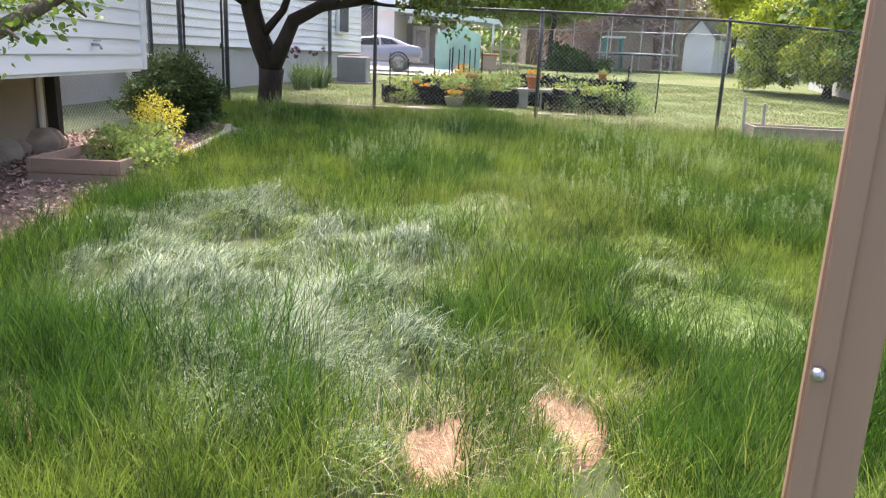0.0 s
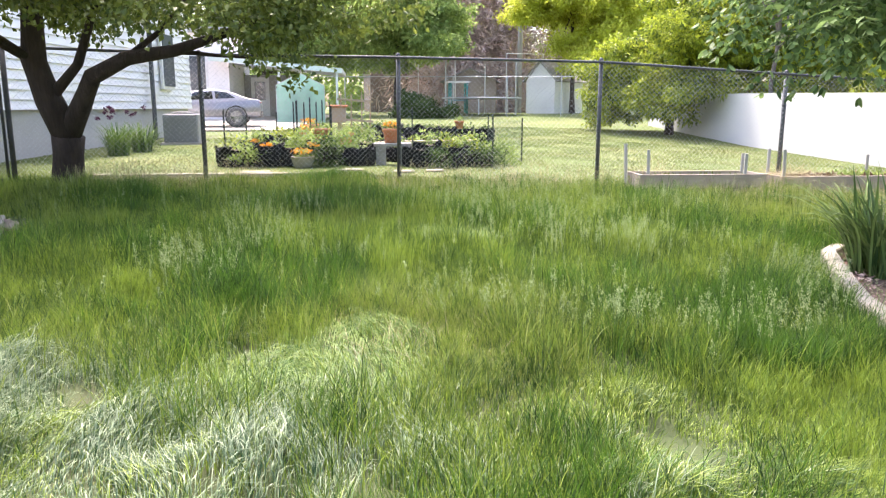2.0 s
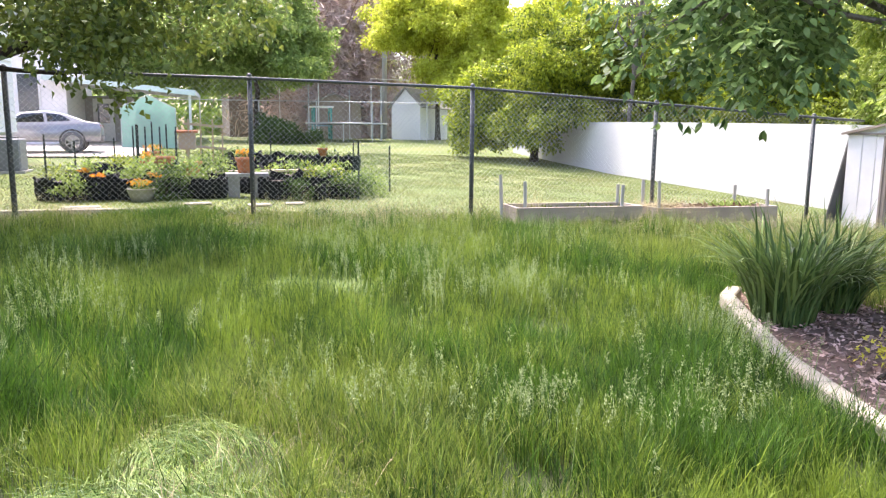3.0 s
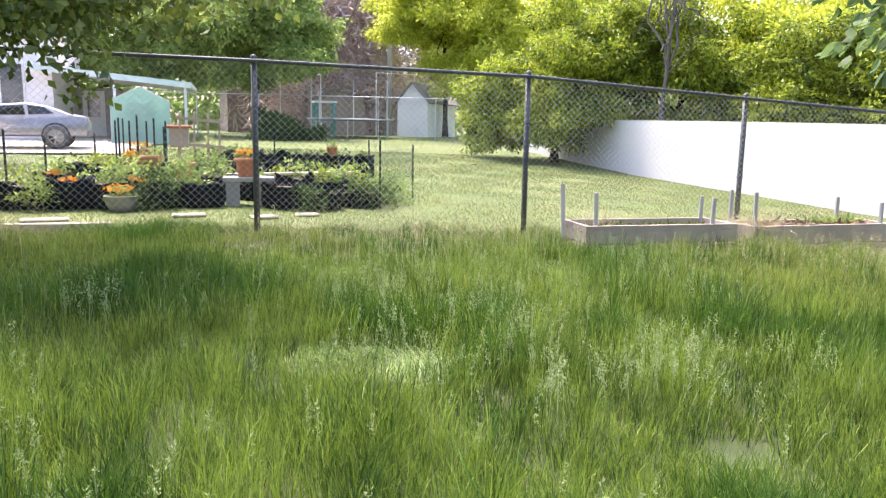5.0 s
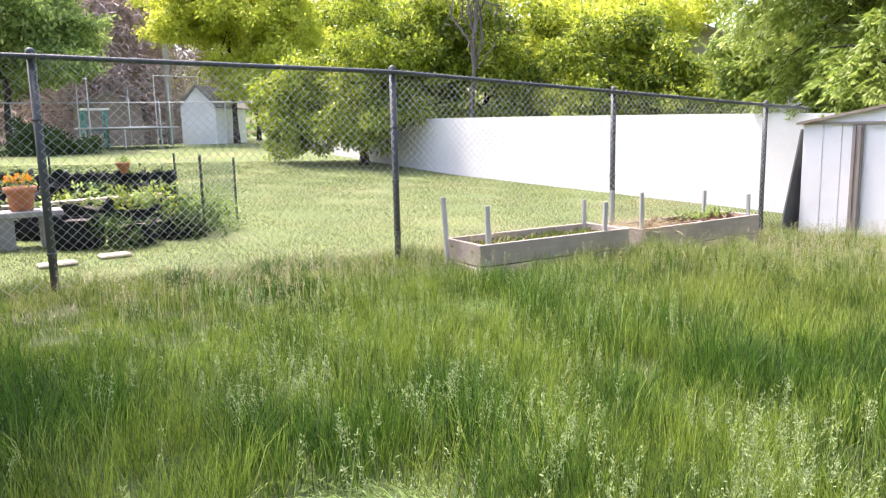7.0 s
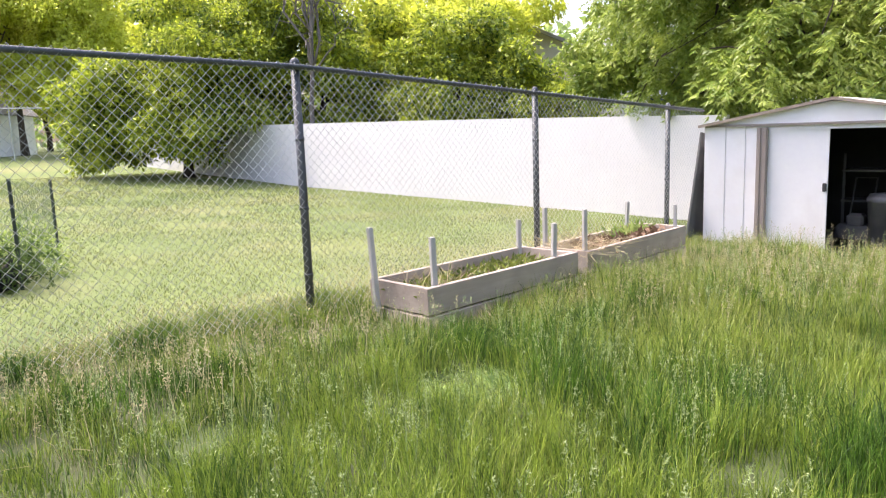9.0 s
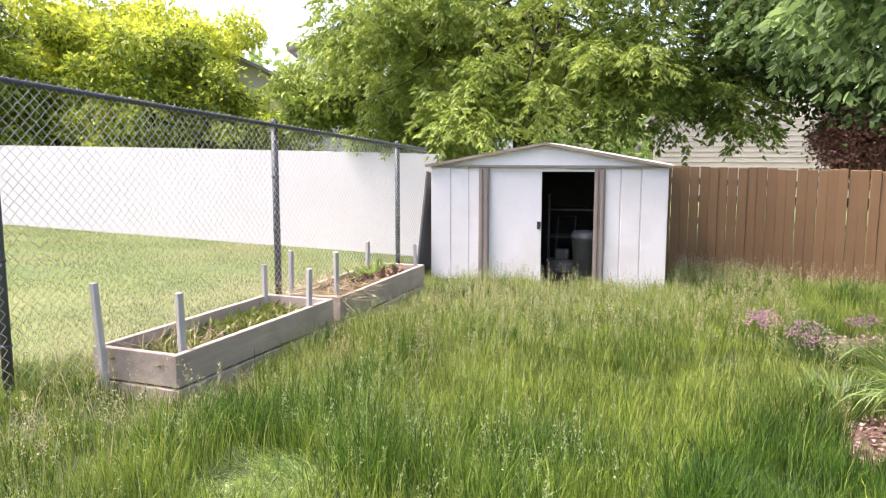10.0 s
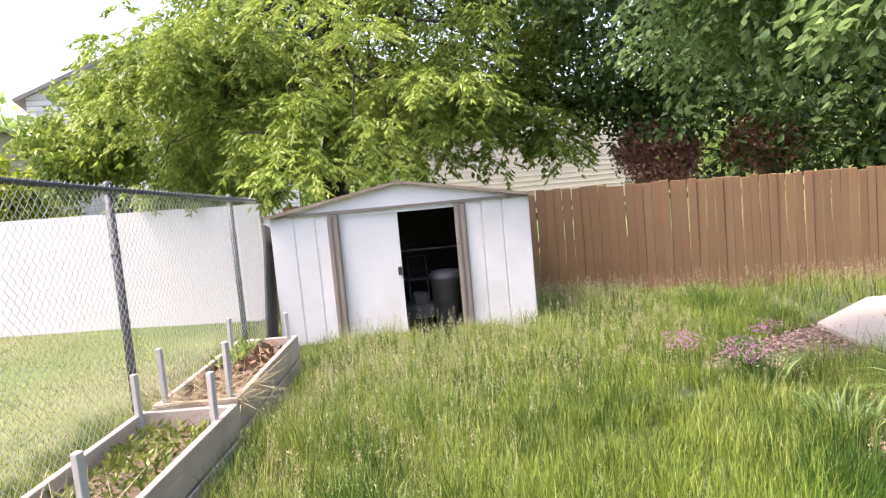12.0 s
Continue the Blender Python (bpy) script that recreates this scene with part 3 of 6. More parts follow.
def build_neighbour_house():
    """White house beyond the side fence."""
    house = thing("neighbour_house", "white clapboard house on a grey foundation beyond the fence", "house")
    # wall 1 faces the garden: along y
    x0 = -6.6
    def boards(p, q, z0, z1, n_out):
        z = z0
        d = Vector((q[0] - p[0], q[1] - p[1], 0)).normalized()
        nrm = Vector((d.y, -d.x, 0)) * n_out
        while z < z1:
            s = Shape()
            a, b = Vector((*p, 0)), Vector((*q, 0))
            up = Vector((0, 0, 1))
            s.v += [a + nrm * .035 + up * z, b + nrm * .035 + up * z, b + up * (z + .19), a + up * (z + .19), a - nrm * .03 + up * z, b - nrm * .03 + up * z, b - nrm * .03 + up * (z + .19), a - nrm * .03 + up * (z + .19)]
            s.f += [[0, 1, 2, 3], [7, 6, 5, 4], [0, 4, 5, 1], [3, 2, 6, 7], [0, 3, 7, 4], [1, 5, 6, 2]]
            part("siding_board", s, M_SIDING, house)
            z += .192
    boards((x0, 10.5), (x0 + 1.85, 25.6), 1.05, 4.0, 1)
    boards((x0 - 5, 25.6), (x0 + 1.85, 25.6), 1.05, 4.0, -1)
    part("foundation", Shape().prism([(x0 - 6, 10.6), (x0 - .06, 10.6), (x0 + 1.77, 25.5), (x0 - 6, 25.5)], -.4, 1.05), M_FOUND2, house, "grey concrete foundation")
    part("wall", Shape().prism([(x0 - 6, 10.55), (x0 - .03, 10.55), (x0 + 1.81, 25.57), (x0 - 6, 25.57)], 1.05, 4.1), M_SIDING, house)
    part("roof", Shape().prism([(x0 - 6.5, 10), (x0 + .4, 10), (x0 + 2.2, 26.1), (x0 - 6.5, 26.1)], 4.1, 4.3), M_FOUND2, house)
    wn1 = part("window", Shape().box((x0 + 1.7, 23.6, 2.4), (.08, .9, 1.6), -7), M_SIDING, house, "tall white framed window")
    part("pane", Shape().box((x0 + 1.75, 23.6, 2.4), (.04, .74, 1.44), -7), glass("side_glass", (.10, .11, .12)), wn1)
    part("downpipe", Shape().tube([(x0 + 1.62, 22.3, 0), (x0 + 1.62, 22.3, 4.0)], .06, 8), M_GALV, house, "dark downpipe")
    win = part("basement_window", Shape().box((x0 + .33, 13.0, .62), (.08, .9, .5), 4.5), M_SIDING, house, "small basement window in a green frame")
    part("pane", Shape().box((x0 + .38, 13.0, .62), (.03, .76, .36), 4.5), glass("dark_glass", (.03, .035, .04)), win)


build_neighbour_house()


def build_wire_basket():
    """Open box of black wire hung on the siding."""
    b = thing("wire_basket", "black wire basket hung on the white siding", "basket", (-2.62, 5.0, 1.43), 99)
    w, d, h = .36, .16, .3
    for k in range(8):
        x = -w / 2 + w * k / 7
        part("wire", Shape().tube([(x, d / 2, h), (x, d / 2, 0), (x, -d / 2, 0), (x, -d / 2, h)], .004, 5), M_DARK, b)
    for z in (0, .1, .2, h):
        part("hoop", Shape().tube([(-w / 2, -d / 2, z), (w / 2, -d / 2, z), (w / 2, d / 2, z), (-w / 2, d / 2, z), (-w / 2, -d / 2, z)], .005, 5), M_DARK, b)


build_wire_basket()


# ---- foliage tools ----
def unit(a):
    return a / np.maximum(np.linalg.norm(a, axis=1, keepdims=True), 1e-9)


def leaf_arrays(p, d, side, length, width, fold=0.25, curl=0.15, ovate=False):
    """Folded, slightly curled leaves: base p, direction d, sideways vector; ovate ones have a rounder outline."""
    n = len(p)
    d = unit(d)
    side = unit(side - d * (side * d).sum(1, keepdims=True))
    up = np.cross(d, side)
    l, w = np.broadcast_to(length, n)[:, None], np.broadcast_to(width, n)[:, None]
    if ovate:
        v = np.empty((n, 6, 3))
        v[:, 0], v[:, 3] = p, p + d * l - up * l * curl
        for k, f, g in ((1, .3, .46), (2, .66, .4)):
            mid = p + d * l * f - up * l * curl * f * f
            v[:, k] = mid + side * w * g + up * w * fold
            v[:, 6 - k] = mid - side * w * g + up * w * fold
        i = np.arange(n)[:, None] * 6
        return v.reshape(-1, 3), np.concatenate([i + np.array([q]) for q in ((0, 1, 5), (1, 2, 4), (1, 4, 5), (2, 3, 4))])
    mid = p + d * l * 0.45
    v = np.empty((n, 4, 3))
    v[:, 0] = p
    v[:, 1] = mid + side * w * 0.5 + up * w * fold
    v[:, 2] = p + d * l - up * l * curl
    v[:, 3] = mid - side * w * 0.5 + up * w * fold
    i = np.arange(n)[:, None] * 4
    t = np.concatenate([i + np.array([[0, 1, 2]]), i + np.array([[0, 2, 3]])])
    return v.reshape(-1, 3), t


def join(sets):
    V, T, n = [], [], 0
    for v, t in sets:
        V.append(v), T.append(t + n)
        n += len(v)
    return np.concatenate(V), np.concatenate(T)


def blob_points(rng, blobs, n, shell=0.55, gaps=0.25):
    """Points in lumpy ellipsoids, mostly near their outside, with gaps."""
    vols = np.array([(r[0] * r[1] * r[2]) ** (2 / 3) for c, r in blobs])
    pick = rng.choice(len(blobs), n * 2, p=vols / vols.sum())
    C = np.array([b[0] for b in blobs], float)[pick]
    R = np.array([b[1] for b in blobs], float)[pick]
    d = unit(rng.normal(size=(n * 2, 3)))
    lump = 1 + 0.16 * np.sin(d[:, 0] * 7 + C[:, 0]) * np.cos(d[:, 1] * 6 + C[:, 1]) + 0.12 * np.sin(d[:, 2] * 9 + pick)
    rad = (shell + (1 - shell) * rng.random(n * 2) ** 0.6) * lump
    P = C + d * R * rad[:, None]
    hole = np.sin(P[:, 0] * 2.3 + 1) * np.sin(P[:, 1] * 2.1) * np.sin(P[:, 2] * 2.7 + 2)
    keep = hole < 0.45 - gaps + 0.2 * rng.random(n * 2)
    P, d = P[keep][:n], d[keep][:n]
    return P, d


def lumpy(blobs, seed, k=15, small=0.38):
    """Breaks each ellipsoid into many smaller lumps over its surface."""
    rg = random.Random(seed)
    out = []
    for c, r in blobs:
        out.append((c, tuple(x * .72 for x in r)))
        for _ in range(k):
            th, u = rg.uniform(0, 2 * math.pi), rg.uniform(-.75, 1)
            w = math.sqrt(1 - u * u)
            f = rg.uniform(.6, 1.18)
            s = small * rg.uniform(.65, 1.2)
            out.append(((c[0] + r[0] * f * w * math.cos(th), c[1] + r[1] * f * w * math.sin(th), c[2] + r[2] * f * u), (r[0] * s, r[1] * s, r[2] * s * .8)))
    return out


def simple_crown(rng, blobs, clusters, per, spread, length, ratio=0.5, droop=0.3, shell=0.55, gaps=0.2):
    P, d = blob_points(rng, blobs, clusters, shell, gaps)
    k = len(P)
    p = np.repeat(P, per, 0) + rng.normal(size=(k * per, 3)) * spread * np.array([1, 1, .7])
    dirs = np.repeat(d, per, 0) * 0.6 + rng.normal(size=p.shape) * 0.7 + np.array([0, 0, -droop])
    size = length * rng.uniform(0.6, 1.25, len(p))
    return leaf_arrays(p, dirs, rng.normal(size=p.shape) + np.array([0, 0, .0]), size, size * ratio)


def frond_crown(rng, blobs, fronds, length, leaflet, pairs=4, shell=0.4, gaps=0.2, droop=0.55, ratio=0.36, ovate=False):
    """Compound leaves: paired leaflets along a drooping stalk, in tufts of five."""
    P, d = blob_points(rng, blobs, fronds // 5, shell, gaps)
    P, d = np.repeat(P, 5, 0), np.repeat(d, 5, 0)
    n = len(P)
    P = P + rng.normal(size=P.shape) * 0.05
    D = unit(d * np.array([1, 1, .3]) * 0.7 + rng.normal(size=P.shape) * np.array([.75, .75, .35]))
    L = length * rng.uniform(.7, 1.2, n)
    S = unit(np.cross(D, np.array([[0, 0, 1.0]])) + 1e-6)
    sets = []
    for j in range(pairs):
        s = (j + 1) / pairs
        at = P + D * (L * s)[:, None] - np.array([0, 0, 1]) * (L * droop * s * s)[:, None]
        for sg in (-1, 1):
            dirs = S * sg * 0.75 + D * 0.55 + np.array([0, 0, -0.45 - 0.3 * s]) + rng.normal(size=P.shape) * .18
            size = leaflet * rng.uniform(.75, 1.2, n)
            sets.append(leaf_arrays(at, dirs, D + rng.normal(size=P.shape) * .2, size, size * ratio, .12, .12, ovate))
    at = P + D * L[:, None] - np.array([0, 0, 1]) * (L * droop)[:, None]
    sets.append(leaf_arrays(at, D + np.array([0, 0, -.9]), S, leaflet * 1.1, leaflet * ratio, ovate=ovate))
    return join(sets)


def wander(a, b, n, rng, amount):
    a, b = Vector(a), Vector(b)
    out = []
    for i in range(n + 1):
        s = i / n
        k = math.sin(math.pi * s) * amount
        out.append(a.lerp(b, s) + Vector((rng.uniform(-k, k), rng.uniform(-k, k), rng.uniform(-k, k) * .5)))
    return out


def taper(r0, r1, n):
    return [r0 + (r1 - r0) * i / n for i in range(n + 1)]


def trunk_shape(base, top, r, ends, seed, flare=1.35, limb=0.42):
    """A flared trunk with limbs that end inside the crown, each with a few twigs."""
    rng = random.Random(seed)
    s = Shape()
    base, top = Vector(base), Vector(top)
    spine = wander(base, top, 7, rng, r * 0.9)
    rad = taper(r, r * 0.45, 7)
    rad[0] *= flare
    s.tube(spine, rad, 12)
    for e in ends:
        k = rng.randint(3, 6)
        a = spine[k]
        r0 = rad[k] * limb * rng.uniform(.8, 1.2)
        path = wander(a, e, 6, rng, (Vector(e) - a).length * .07)
        s.tube(path, taper(r0, r0 * .22, 6), 7)
        for q in (3, 4, 5):
            tip = path[q] + Vector((rng.uniform(-1, 1), rng.uniform(-1, 1), rng.uniform(-.3, .9))) * (Vector(e) - a).length * .3
            s.tube(wander(path[q], tip, 3, rng, .05), taper(r0 * .35, r0 * .1, 3), 5)
    return s


def tree(name, label, base, top, r, ends, seed, bark, crown, leaf, limb=0.42, category="tree"):
    t = thing(name, label, category)
    part("trunk", trunk_shape(base, top, r, ends, seed, limb=limb), bark, t, smooth=True)
    c = part("crown", fast_mesh("crown", *crown, leaf), leaf, t)
    return t, c


def ends_in(blobs, seed, k=3):
    rng = random.Random(seed)
    out = []
    for c, r in blobs:
        for _ in range(k):
            out.append((c[0] + rng.uniform(-.7, .7) * r[0], c[1] + rng.uniform(-.7, .7) * r[1], c[2] + rng.uniform(-.4, .6) * r[2]))
    return out


# ---- trees ----
def build_trees():
    # dark forked tree by the side fence
    r = np.random.default_rng(11)
    base = (-3.55, 11.6, ground_z(-3.5, 11.6) - .05)
    t = thing("shade_tree", "dark-barked forked tree with olive-green leaves by the fence", "tree", (.36, 0, 0))
    s = Shape()
    rg = random.Random(2)
    z0 = base[2]
    fork = Vector((-3.5, 11.55, z0 + .78))
    s.tube([base, (-3.56, 11.6, z0 + .25), (-3.53, 11.58, z0 + .55), fork], [.27, .21, .195, .21], 14)
    main = [fork, Vector((-3.68, 11.5, z0 + 1.25)), Vector((-3.78, 11.4, z0 + 1.75)), Vector((-3.7, 11.3, z0 + 2.5)), Vector((-3.8, 11.0, z0 + 3.4))]
    s.tube(main, [.19, .175, .155, .12, .07], 12)
    second = [fork, Vector((-3.25, 11.45, z0 + 1.2)), Vector((-3.05, 11.35, z0 + 1.55)), Vector((-2.55, 11.2, z0 + 1.78)), Vector((-1.9, 11.0, z0 + 1.86)), Vector((-1.2, 10.7, z0 + 2.05)), Vector((-.5, 10.4, z0 + 2.3))]
    s.tube(second, [.16, .13, .115, .095, .075, .05, .025], 12)
    for path, rr in (([main[1], (-3.2, 11.3, z0 + 1.7), (-2.9, 11.1, z0 + 2.3), (-2.5, 10.9, z0 + 3)], .08),
                     ([main[2], (-4.3, 11.1, z0 + 2.1), (-5.0, 10.9, z0 + 2.25)], .07), ([main[2], (-4.0, 10.6, z0 + 2.1), (-4.3, 9.9, z0 + 2.3)], .05),
                     ([second[3], (-2.1, 11.1, z0 + 2.1), (-1.6, 10.9, z0 + 2.6)], .05), ([second[4], (-1.4, 10.9, z0 + 1.8), (-.9, 10.6, z0 + 1.75)], .035)):
        path = [Vector(p) for p in path]
        s.tube(path, taper(rr, rr * .35, len(path) - 1), 8)
    part("trunk", s, M_BARK, t, smooth=True)
    blobs = [((-3.6, 11.2, 2.95), (2.0, 1.8, 1.0)), ((-1.6, 10.8, 2.55), (1.7, 1.4, .75)), ((-5.0, 10.8, 2.5), (1.3, 1.3, .7)), ((-.4, 10.2, 2.55), (1.1, 1.0, .7)), ((-2.6, 11.0, 4.0), (2.6, 2.0, 1.2)), ((-.9, 10.8, 2.0), (.6, .6, .4)), ((-2.9, 9.8, 2.6), (1.2, 1.0, .6)), ((-.45, 10.0, 1.85), (.42, .42, .45)), ((.1, 10.2, 2.1), (.4, .4, .35))]
    part("crown", fast_mesh("crown", *simple_crown(r, lumpy(blobs, 4, 6, .5), 3000, 13, .12, .085, .66, .45, .3, .05), L_MAPLE), L_MAPLE, t)

    # ash beside the island bed, its crown over the lawn
    r = np.random.default_rng(12)
    blobs = [((6.0, 5.9, 3.4), (2.7, 2.4, 1.5)), ((4.5, 6.6, 2.2), (.95, .9, .7)), ((4.2, 6.3, 1.75), (.6, .6, .5)), ((5.35, 7.55, 2.3), (.55, .5, .55)), ((5.1, 7.2, 2.5), (.8, .7, .6)), ((8.0, 6.9, 3.0), (1.5, 1.3, 1.1)), ((6.3, 5.8, 4.8), (3.0, 3.0, 1.2)), ((7.6, 7.3, 3.0), (1.3, 1.1, 1.0)), ((7.6, 7.4, 4.2), (2.2, 1.8, .8))]
    tree("ash_tree", "grey-barked ash tree with drooping compound leaves over the flower bed", (6.25, 6.05, ground_z(6, 6) - .05), (6.3, 6.0, 4.6), .125, ends_in(blobs, 3, 3), 4, M_BARK_GREY,
         frond_crown(r, blobs, 12000, .19, .082, 3, .3, .12, ratio=.46, ovate=True), L_ASH)

    # big tree behind the shed
    r = np.random.default_rng(13)
    blobs = [((15.6, 11.7, 4.4), (3.3, 3.4, 2.4)), ((13.6, 12.6, 3.0), (1.9, 2.0, 1.3)), ((13.8, 9.9, 2.7), (1.7, 1.6, 1.1)), ((15.4, 13.5, 4.0), (2.0, 1.7, 1.7)), ((15.8, 11.4, 7.2), (3.2, 3.4, 2.6)), ((13.0, 11.4, 2.2), (1.3, 1.5, .7)), ((13.5, 13.7, 1.7), (.9, .8, .6)), ((14.6, 9.3, 3.3), (1.8, 1.5, 1.6)), ((14.3, 9.0, 2.2), (1.2, 1.2, .9)), ((14.5, 10.7, 2.5), (1.5, 1.2, 1.0))]
    tree("walnut_tree", "tall leafy green tree with hanging compound leaves behind the shed", (15.9, 11.9, -.5), (15.7, 11.6, 7.6), .26, ends_in(blobs, 5, 3), 6, M_BARK,
         frond_crown(r, lumpy(blobs, 8, 6, .5), 14000, .27, .125, 4, .35, .1), L_FRESH, .3)

    # red plum and deep green tree beyond the board fence
    r = np.random.default_rng(14)
    blobs = [((14.9, 6.1, 1.5), (.6, .6, .55)), ((14.6, 4.4, 1.55), (.5, .5, .4))]
    tree("plum_tree", "small plum tree with dull red leaves beyond the board fence", (15.4, 6.3, -.5), (15.4, 6.3, 2.4), .08, ends_in(blobs, 7, 3), 8, M_BARK, simple_crown(r, blobs, 1300, 11, .12, .08, .55), L_PLUM)
    r = np.random.default_rng(15)
    blobs = [((16.4, 3.6, 4.2), (3.0, 3.2, 2.6)), ((14.3, 4.6, 2.75), (1.3, 1.9, 1.0)), ((14.2, 2.2, 2.6), (1.3, 1.8, 1.2)), ((14.5, 6.4, 3.5), (1.4, 1.4, 1.0)), ((15.6, 7.0, 4.6), (2.3, 2.4, 1.7)), ((15.0, 0.5, 3.6), (2.6, 3, 2.4)), ((15, -4, 3.6), (2.8, 3, 2.6)), ((14.7, 3.4, 1.5), (.9, 2.2, .9)), ((14.8, .2, 1.5), (.9, 2.2, .9)), ((15.0, 6.6, 2.6), (.9, 1.2, .8))]
    tree("maple_tree", "deep green shade tree beyond the board fence", (16.5, 3.5, -.5), (16.4, 3.4, 5), .22, ends_in(blobs, 9, 3), 10, M_BARK, simple_crown(r, lumpy(blobs, 3), 5200, 12, .2, .15, .6), L_DARK)

    # lime-green shrubs over the white wall
    r = np.random.default_rng(16)
    def shrub(blobs, seed, n, leaf, label, name="large_shrub", size=.16, spread=.22, gaps=.08):
        c, _ = blobs[0]
        rr = np.random.default_rng(seed)
        tree(name, label, (c[0], c[1], ground_z(c[0], c[1]) - .1), (c[0], c[1], c[2] + .5), .16, ends_in(blobs, seed, 2), seed, M_BARK, simple_crown(rr, lumpy(blobs, seed, 24, .27), int(n * 2.1), 14, spread * .62, size, .5, .6, .62, gaps), leaf, category="shrub")
    shrub([((12.6, 29.6, 2.9), (2.6, 2.4, 2.1)), ((11.4, 30.8, 2.1), (1.6, 1.6, 1.5)), ((12.4, 28.3, 2.0), (1.5, 1.3, 1.4)), ((13.6, 28.6, 4.2), (2.2, 2.0, 1.5)), ((10.7, 31.2, 1.2), (.9, 1.0, 1.0)), ((12.0, 28.5, 1.3), (.9, .8, .8))], 21, 2100, L_SHRUB, "lime-green overgrown shrub leaning over the white wall")
    shrub([((16.2, 27.2, 2.9), (2.4, 2.4, 2.6)), ((15.6, 28.2, 4.3), (1.9, 2.0, 1.7))], 22, 1500, L_SHRUB, "rounded lime-green shrub behind the white wall")
    shrub([((17.6, 22.6, 2.2), (2.2, 2.2, 2.2)), ((18.9, 20.8, 1.8), (1.6, 1.8, 1.7))], 23, 1400, L_SHRUB, "rounded green shrub behind the white wall")
    shrub([((22.0, 26.5, 4.3), (3.4, 3.2, 3.0)), ((19.5, 27.5, 3.6), (2.4, 2.4, 2.4))], 25, 1900, L_YELLOW, "yellow-green tree beyond the white wall", "garden_tree", .2, .3)
    shrub([((21.5, 15.0, 2.7), (2.0, 1.6, 1.6)), ((18.3, 15.2, 1.9), (1.2, 1.1, 1.0)), ((17.0, 16.9, 2.7), (1.0, 1.0, 1.1))], 26, 1300, L_FRESH, "bright green tree beyond the white wall", "garden_tree", .16, .25)

    # yellow tree, bare trees, far green trees
    shrub([((13.4, 47, 8.0), (3.4, 3.0, 3.0)), ((16.0, 45, 6.6), (2.6, 2.4, 2.6)), ((11.0, 47.0, 7.4), (2.0, 1.6, 1.9)), ((14.2, 45.0, 4.6), (2.0, 1.8, 1.7))], 27, 2300, L_YELLOW, "tall yellow-green tree far down the lawn", "yellow_tree", .22, .34, .26)
    shrub([((19, 60, 7.5), (6, 4, 6.5)), ((26, 52, 7), (6, 4, 5.5)), ((9, 66, 9), (5, 4, 6))], 36, 2600, L_YELLOW, "tall pale green trees beyond the far lawn", "far_tree", .34, .5, .2)
    shrub([((2.4, 44, 6.6), (4.0, 3.2, 3.2)), ((-1.2, 45, 6.0), (2.8, 2.6, 3.0)), ((4.2, 43.5, 5.0), (2.2, 2.2, 1.8))], 28, 2500, L_FAR, "leafy green tree behind the far fence", "green_tree", .24, .36)
    shrub([((-5.5, 48, 6.0), (4.2, 3, 4.0)), ((0.5, 53, 5.4), (4.0, 3, 2.6))], 29, 1900, L_FAR, "dark green tree behind the car port", "green_tree", .28, .4)
    shrub([((3.4, 40, .9), (1.4, 1.0, .9))], 30, 420, L_DARK, "low dark bush before the far sheds", "bush", .14, .2)
    for bx, by, h, seed, mat, wide, lab in ((14.2, 25.2, 7.5, 31, M_BARK_GREY, 1.0, "leafless grey tree rising among the shrubs"), (10.4, 57, 13, 33, M_VINE_BARK, 3.0, "brown leafless tree choked with dead vines"), (7.5, 56.5, 12, 34, M_VINE_BARK, 2.8, "brown leafless tree choked with dead vines")):
        t = thing("bare_tree", lab, "tree")
        rg = random.Random(seed)
        ends = [(bx + rg.gauss(0, wide), by + rg.gauss(0, wide), h * rg.uniform(.45, 1.1)) for _ in range(34 if wide > 2 else 30)]
        part("trunk", trunk_shape((bx, by, ground_z(bx, by) - .1), (bx + .3, by, h), .085 if wide < 2 else .3, ends, seed, limb=.62 if wide < 2 else .3), mat, t, smooth=True)
        if wide > 2:
            rr = np.random.default_rng(seed)
            P = np.stack([bx + rr.normal(size=15000) * 2.4, by + rr.normal(size=15000) * 1.6, rr.uniform(.4, h * .98, 15000)], 1)
            twigs = leaf_arrays(P, rr.normal(size=P.shape) * np.array([1, 1, .8]) + np.array([0, 0, -.5]), rr.normal(size=P.shape), rr.uniform(.4, 1.3, len(P)), .075, 0, .02)
            tagged(part("dead_vine", fast_mesh("dead_vine", *twigs, M_TWIG), M_TWIG, t, "dead reddish-brown vines"), kind="stuff")


M_VINE_BARK = material("reddish_brown_bark", (0.16, 0.105, 0.09), (0.40, 0.29, 0.255), 0.95, 5, fine=30, bump=.8)
M_TWIG = material("dead_vine", (0.44, 0.32, 0.28), (0.72, 0.57, 0.51), 0.9, 2, bump=0, per_island=.8)
build_trees()


